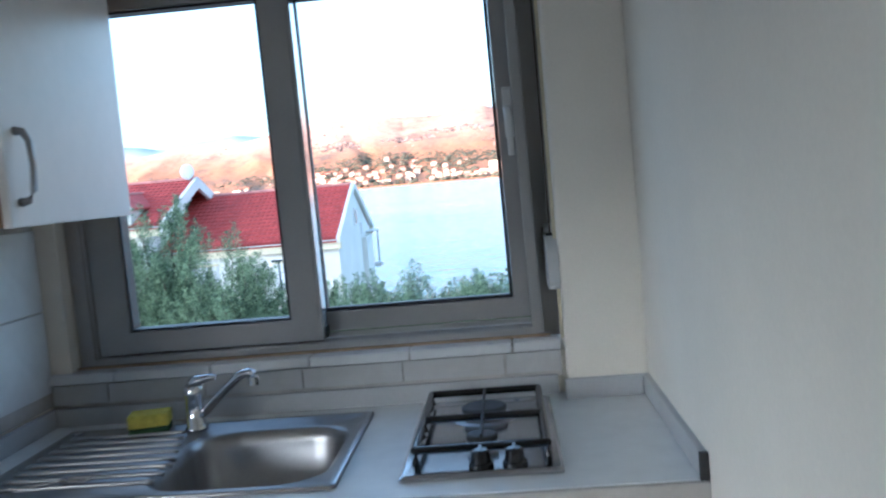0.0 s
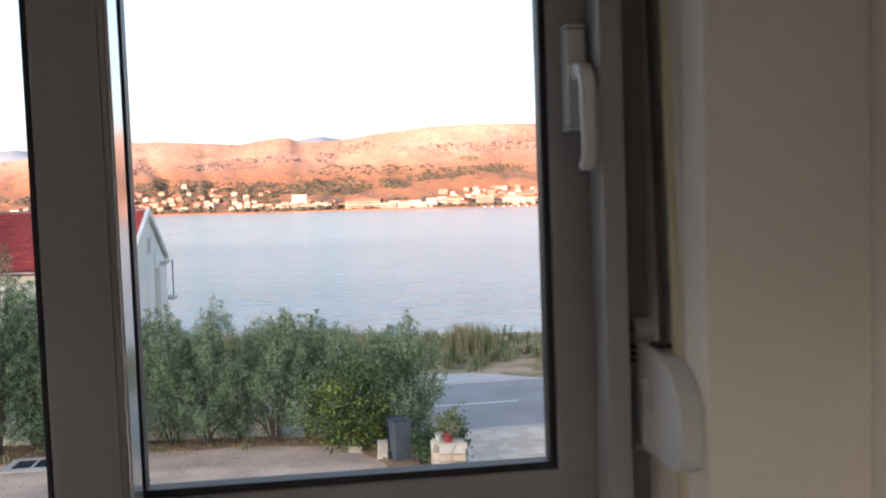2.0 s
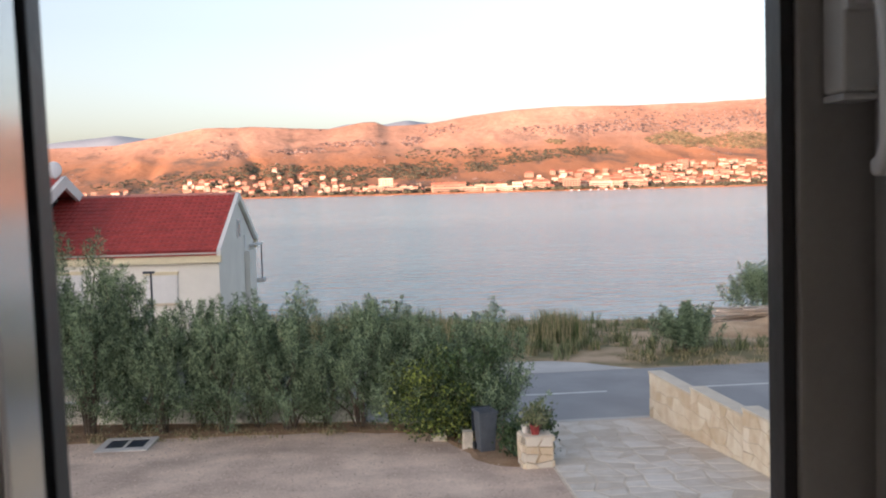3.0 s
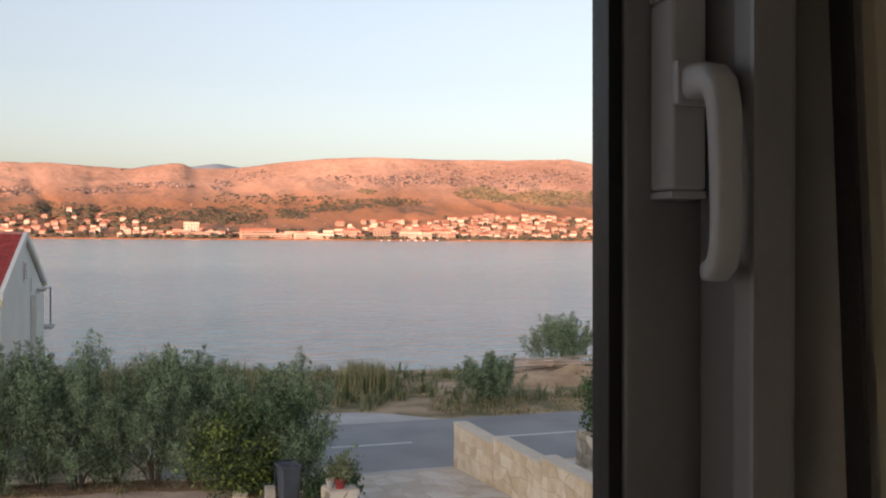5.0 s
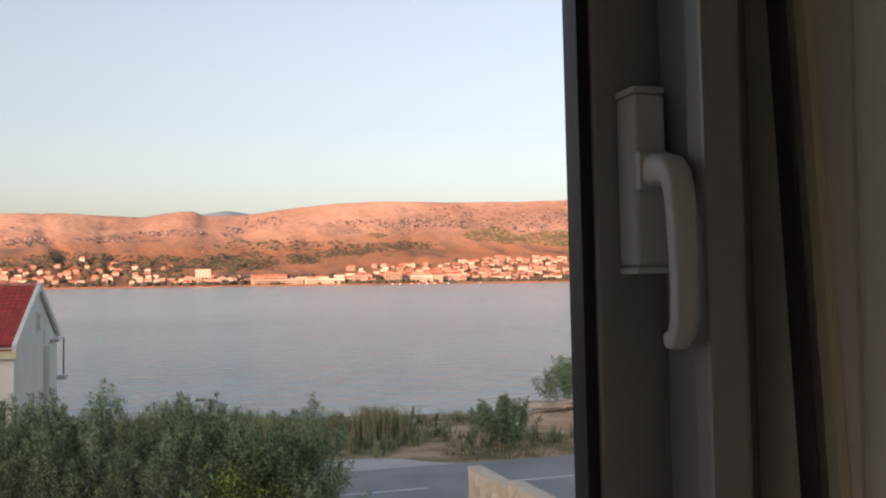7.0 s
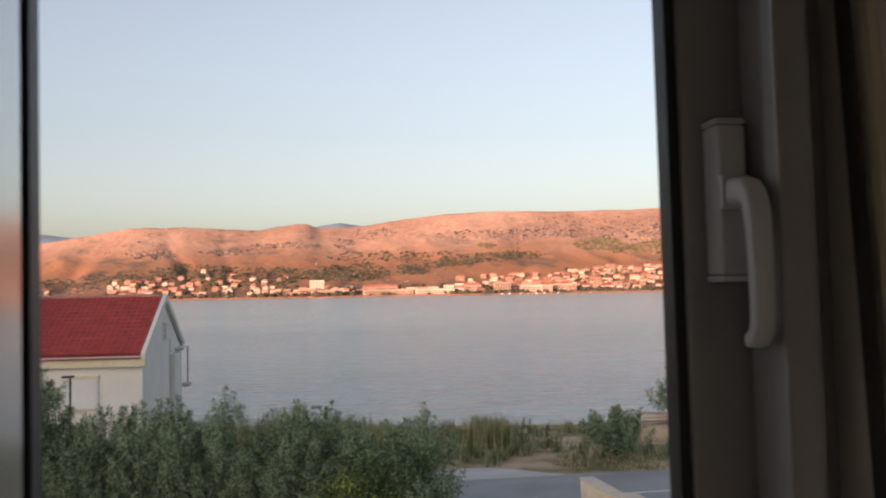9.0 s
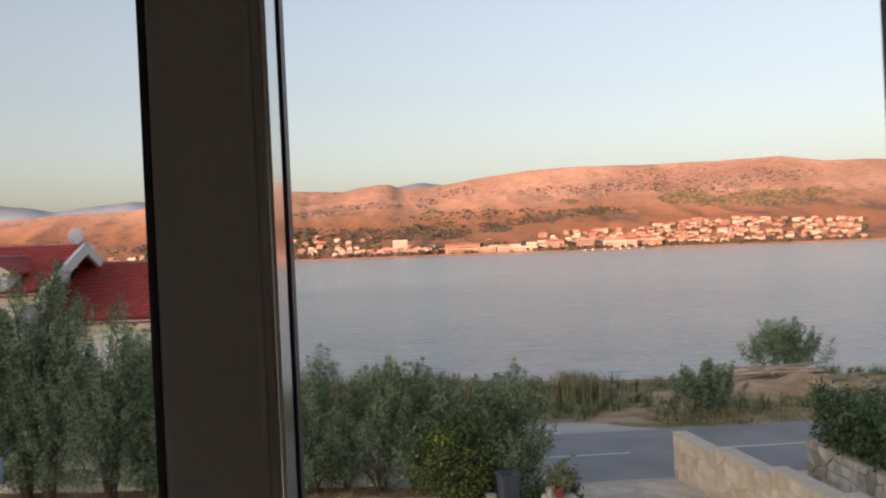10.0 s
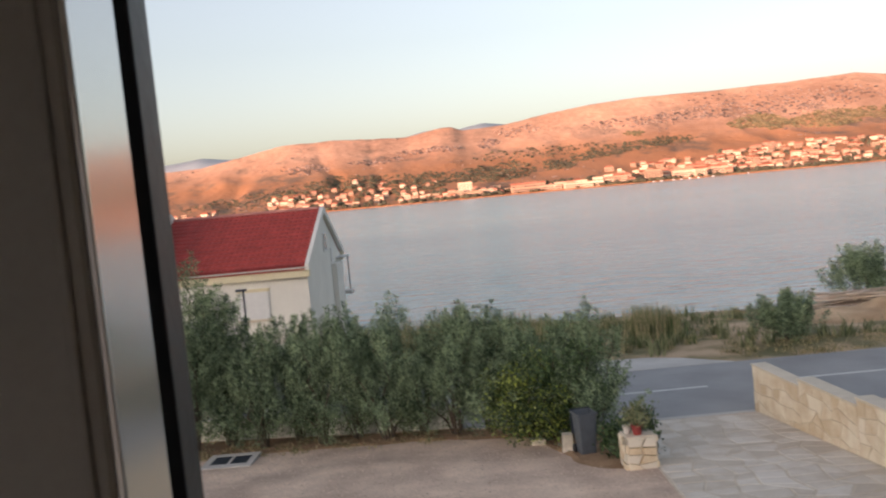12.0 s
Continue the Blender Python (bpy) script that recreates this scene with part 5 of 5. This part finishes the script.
# ---- plants ----


def leaves(r, centres, spread, per, length, width, up):
    """Small pointed leaves round the centres: corner and face arrays."""
    c = np.repeat(np.asarray(centres, float), per, axis=0)
    n = len(c)
    base = c + r.normal(0, 1, (n, 3)) * np.repeat(np.asarray(spread, float), per)[:, None] * (1, 1, 0.9)
    way = r.normal(0, 1, (n, 3)) + (0, 0, up)
    way /= np.linalg.norm(way, axis=1)[:, None]
    side = np.cross(way, r.normal(0, 1, (n, 3)))
    side /= np.linalg.norm(side, axis=1)[:, None] + 1e-9
    size = r.uniform(0.6, 1.3, (n, 1))
    tip, mid = base + way * length * size, base + way * length * 0.5 * size
    verts = np.stack([base, mid + side * width * size, tip, mid - side * width * size], 1).reshape(-1, 3)
    return verts, np.arange(4 * n).reshape(-1, 4)


def shrub(name, x, y, z, h, w, material, label, category, seed, stems=7, per=34, length=0.15, width=0.017, spread=0.115, up=0.8, group="", bare=0.07, lean=0.5, least=0.5, plumes=False):
    r = np.random.default_rng(seed)
    ob = thing(name, x, y, z, label, category, group)
    trunk, centres, spreads = bmesh.new(), [], []
    for s in range(stems):
        a = 2 * math.pi * (s + r.uniform(-0.4, 0.4)) / stems
        reach, tall = w * 0.5 * r.uniform(0.45, 1.05), h * r.uniform(least, 1.0)
        if s == 0:
            reach, tall = 0.12 * w, h
        pts = []
        for k in range(7):
            f = k / 6
            pts.append((math.cos(a) * reach * f ** 0.8 + 0.06 * r.normal(), math.sin(a) * reach * f ** 0.8 + 0.06 * r.normal(), tall * f ** (1 - 0.25 * lean)))
        pts[0] = (0.08 * math.cos(a), 0.08 * math.sin(a), -0.05)
        rod(pts, 0.03, 6, trunk, [0.024 * (1 - 0.85 * k / 6) * (h / 2.6) ** 0.7 + 0.004 for k in range(7)])
        steps = int(9 * tall / 2.2) + 5
        if plumes:
            steps = int(3.2 * tall) + 2
        for k in range(steps):
            f = bare + (1 - bare) * (k + r.random()) / steps
            i = min(5, int(f * 6))
            p = np.array(pts[i]) + (np.array(pts[i + 1]) - np.array(pts[i])) * (f * 6 - i)
            wide = 0.17 * w * (1.2 - 0.85 * f)
            for _ in range(2):
                q = p + r.normal(0, 1, 3) * (wide, wide, 0.08)
                if not plumes:
                    centres.append(q)
                    spreads.append(spread * (1.1 - 0.5 * f) * r.uniform(0.6, 1.2))
                    continue
                out = np.array((q[0] - 0.3 * p[0], q[1] - 0.3 * p[1], 0.55 * w * (0.4 + f)))
                out /= np.linalg.norm(out)
                long = 0.55 * w ** 0.5 * (1.15 - 0.5 * f) * r.uniform(0.5, 0.95)
                for m in range(6):
                    g = m / 5
                    centres.append(q + out * long * g + np.array((0, 0, 0.10 * g * g)))
                    spreads.append(spread * (1.25 - 0.95 * g))
    part("trunk", trunk, BARK, ob)
    v, f = leaves(r, centres, spreads, per, length, width, up)
    v = v[np.repeat(v.reshape(-1, 4, 3)[:, 0, 2] > 0.05, 4)]
    arrays("crown", v, np.arange(len(v)).reshape(-1, 4), material, ob)
    return ob


ROWS = [(-10.6, 20.8, 3.9, 2.0), (-9.6, 21.2, 3.6, 1.9), (-8.95, 20.9, 5.0, 2.5), (-7.45, 20.6, 3.9, 1.8), (-6.65, 20.9, 3.6, 1.5), (-5.75, 20.5, 2.6, 1.4), (-5.0, 20.9, 2.7, 1.5), (-4.35, 20.4, 3.25, 1.5), (-3.55, 20.7, 2.7, 1.6),
        (-2.8, 20.3, 2.75, 1.7), (-2.0, 20.6, 2.55, 1.7), (-1.2, 20.3, 2.6, 1.8), (-0.4, 20.5, 2.4, 1.8), (0.4, 20.2, 2.35, 1.8), (1.2, 19.9, 2.4, 1.9), (1.75, 19.25, 2.45, 1.5)]
for n, (x, y, h, w) in enumerate(ROWS):
    shrub("tamarisk_shrub" if h < 3.5 else "tamarisk_tree", 0.96 * x, y - 1.0, yard(y - 1.0) - 0.02, (0.88 if h < 3.5 else 0.96) * h + (0.3, -0.25, 0.12)[n % 3], w * ((0.85, 1.0) if n < 8 else (1.0, 1.3))[n % 2], TAMARISK, "feathery grey-green tamarisk shrub in the boundary row" if h < 3.5 else "tall feathery grey-green tamarisk tree in the boundary row", "shrub" if h < 3.5 else "tree", 300 + n, group="tamarisk row", stems=9 if h < 3.5 else 13, up=0.9, length=0.10, width=0.008, per=26, spread=0.078, bare=0.06, lean=1.6, least=0.3 if h < 3.5 else 0.5, plumes=True)
shrub("evergreen_bush", 0.52, 18.15, yard(18.15), 1.75, 1.9, GLOSSY_LEAF, "broad-leaved bush with yellow-green shoots beside the bin", "bush", 340, stems=13, per=44, length=0.075, width=0.021, spread=0.16, up=0.3, bare=0.05, lean=1)
shrub("evergreen_bush", 1.25, 18.2, yard(18.2), 1.9, 1.7, DARK_LEAF, "dark green broad-leaved bush behind the bin", "bush", 341, stems=11, per=40, length=0.08, width=0.022, spread=0.16, up=0.3, bare=0.05, lean=1)
shrub("low_bush", 1.95, 16.35, yard(16.3), 0.7, 0.7, DARK_LEAF, "low dark green bush beside the stone pillar", "bush", 342, stems=9, per=18, length=0.08, width=0.02, spread=0.10, up=0.3, bare=0.05)
shrub("low_bush", 2.33, 15.9, yard(15.9), 0.85, 0.6, DARK_LEAF, "low dark green bush beside the stone pillar", "bush", 343, stems=8, per=18, length=0.08, width=0.02, spread=0.10, up=0.3, bare=0.05)
shrub("potted_plant", 2.2, 15.47, top + 0.12, 0.32, 0.5, SCRUB_LEAF, "pale trailing plant in the red pot", "plant", 344, stems=7, per=8, length=0.12, width=0.012, spread=0.05, up=0.0, bare=0.2)
shrub("roadside_bush", 8.85, 27.0, land(8.85, 27.0), 1.25, 1.6, TAMARISK, "grey-green bush on the far verge of the road", "bush", 345, stems=9, per=30, length=0.11, width=0.010, spread=0.085, bare=0.1, plumes=True)
shrub("shore_bush", 15.35, 36.2, land(15.35, 36.2), 2.0, 3.2, TAMARISK, "large open grey-green bush on the shore", "bush", 346, stems=12, per=15, length=0.15, width=0.014, spread=0.10, bare=0.3, lean=1, plumes=True)

# clipped hedge over the rubble wall
r = np.random.default_rng(12)
pts, fs, at = [], [], 0
hedge = thing("clipped_hedge", 8.20, 0, YARD + 0.87, "dense dark green clipped hedge above the rubble wall", "hedge")
part("branches", box(0.25, 6.3, 0.0, 1.3, 18.1, 0.8), DARK_LEAF, hedge)
cent = [(r.choice([r.uniform(0.05, 0.25), r.uniform(0.1, 1.5)]), r.uniform(6.0, 18.5), r.uniform(0.0, 1.2)) for _ in range(2600)]
v, f = leaves(r, cent, [0.09] * len(cent), 12, 0.10, 0.028, 0.2)
arrays("foliage", v, f, DARK_LEAF, hedge)


def stand(name, spots, blades, height, width, lean, material, label, category, seed):
    """Grass-like blades in tufts, as one sheet of stuff."""
    r = np.random.default_rng(seed)
    verts, faces = [], []
    for x, y, s in spots:
        z = land(x, y) - 0.03
        for _ in range(blades):
            bx, by = x + r.normal(0, 0.16 * s), y + r.normal(0, 0.16 * s)
            hh, a = height * s * r.uniform(0.5, 1.1), r.uniform(0, 2 * math.pi)
            lx, ly = lean * hh * r.normal(), lean * hh * r.normal()
            dx, dy = width * math.cos(a), width * math.sin(a)
            o = len(verts)
            verts += [(bx - dx, by - dy, z), (bx + dx, by + dy, z), (bx + dx * 0.8 + lx * 0.4, by + dy * 0.8 + ly * 0.4, z + 0.6 * hh), (bx - dx * 0.8 + lx * 0.4, by - dy * 0.8 + ly * 0.4, z + 0.6 * hh), (bx + lx, by + ly, z + hh)]
            faces += [(o, o + 1, o + 2, o + 3), (o + 3, o + 2, o + 4)]
    return tagged(arrays(name, verts, faces, material), label, category, kind="stuff")


r = np.random.default_rng(21)
reed_spots = [(r.uniform(-7, 1.8), r.uniform(28.5, 33.5), r.uniform(0.7, 1.1)) for _ in range(230)] + [(r.uniform(1.8, 6.5), r.uniform(27.2, 34), r.uniform(0.2, 0.42)) for _ in range(110)] + [(r.normal(5.4, 0.4), r.normal(30.5, 0.6), 1.0) for _ in range(26)] + [(r.normal(-1.3, 0.3), r.normal(30.5, 0.5), 1.4) for _ in range(16)]
stand("reed_bed", reed_spots, 26, 1.2, 0.016, 0.12, REED_LEAF, "tall green and straw-coloured reeds behind the shrubs", "reeds", 22)
scrub_spots = [(r.uniform(-3, 26), r.uniform(26.3, 39), r.uniform(0.35, 1.15)) for _ in range(430)]
scrub_spots = [p for p in scrub_spots if wob(p[0] * 0.45, p[1] * 0.6, 5) > -0.12 and not (10 < p[0] < 20 and 28.5 < p[1] < 36)]
stand("verge_scrub", scrub_spots, 34, 0.62, 0.016, 0.35, SCRUB_LEAF, "low grey-green scrub between road and shore", "scrub", 23)
stand("dry_grass", [(x, road_mid(x) + 2.7 + 2.6 * r.random(), r.uniform(0.4, 1.0)) for x in r.uniform(6.6, 34, 520)] + [(r.uniform(-3, 26), r.uniform(27, 38), r.uniform(0.4, 1)) for _ in range(300)], 20, 0.24, 0.010, 0.7, DRY_GRASS, "dry straw-coloured grass along the verge", "grass", 24)
stand("shrub_litter", [(r.uniform(-9, 1.6), r.uniform(18.7, 19.7), r.uniform(0.3, 0.7)) for _ in range(160)], 12, 0.28, 0.010, 0.5, DRY_GRASS, "dry weeds under the shrubs", "weeds", 25)

GRAVEL = mat("loose_gravel", (0.42, 0.31, 0.24), 0.95, var=0.15, scale=2, fine=20, bump=0, second=(0.62, 0.48, 0.38), island=0.6)
rng = np.random.default_rng(77)
stones = []
for _ in range(3600):
    x, y = rng.uniform(-8.5, 2.4), 19.0 - 7.5 * rng.random() ** 1.4
    d = rng.uniform(0.008, 0.020)
    stones.append((x, y, yard(y) + 0.2 * d, d, 0.6 * d))
clumps("loose_gravel", stones, GRAVEL, "loose pale pebbles on the gravel yard", "gravel")

# ---- sand heap and timber by the shore ----
heap_x, heap_y = 13.4, 31.4
bm = bmesh.new()
bmesh.ops.create_grid(bm, x_segments=26, y_segments=16, size=1.0)
for v in bm.verts:
    px, py = v.co.x * 3.2, v.co.y * 1.9
    d = min(1.0, math.hypot(v.co.x, v.co.y))
    v.co = Vector((px, py, land(heap_x + px, heap_y + py) - 0.04 + 0.62 * (1 - d) ** 0.8 * (1 + 0.5 * wob(px * 0.8, py * 0.8)) + 0.05 * wob(px * 3, py * 3) * (1 - d)))
SAND = mat("pale_sand", (0.42, 0.26, 0.14), 0.95, var=0.12, scale=1.0, fine=25, bump=0.5, depth=0.02, second=(0.56, 0.40, 0.25))
sand = tagged(part("sand_heap", bm, SAND, smooth=True), "heap of pale building sand beside the road", "sand heap")
sand.location = (heap_x, heap_y, 0)
r = np.random.default_rng(31)
plank = bpy.data.meshes.new("timber_plank")
tmp = box(-1.0, -0.07, -0.02, 1.0, 0.07, 0.02, 0.006)
tmp.to_mesh(plank)
tmp.free()
plank.materials.append(TIMBER)
for k in range(38):
    x, y = r.uniform(13.4, 15.2), r.uniform(34.0, 35.0)
    ob = tagged(new("timber_plank", plank), "weathered loose timber plank on the shore heap", "plank", "timber heap")
    ob.matrix_basis = pose(x, y, land(x, y) + 0.06 + 0.016 * k, r.uniform(-10, 10), r.uniform(-4, 4), r.uniform(-7, 7) if k % 7 else r.uniform(35, 70))
    ob.scale.x = r.uniform(0.8, 1.6) if k % 7 else 0.6

# ---- flagstones of the drive ----
for corners, v in crazy(7, 26, 1.0, 10.4, 400, 0.018, 0.36):
    piece("flagstone", corners, lambda u, w, t: (2.47 + u * (drive_right(8.6 + w) - 2.5), 8.6 + w, yard(8.6 + w) + t), 0.008, 0.014 + 0.006 * v, FLAG, drive)
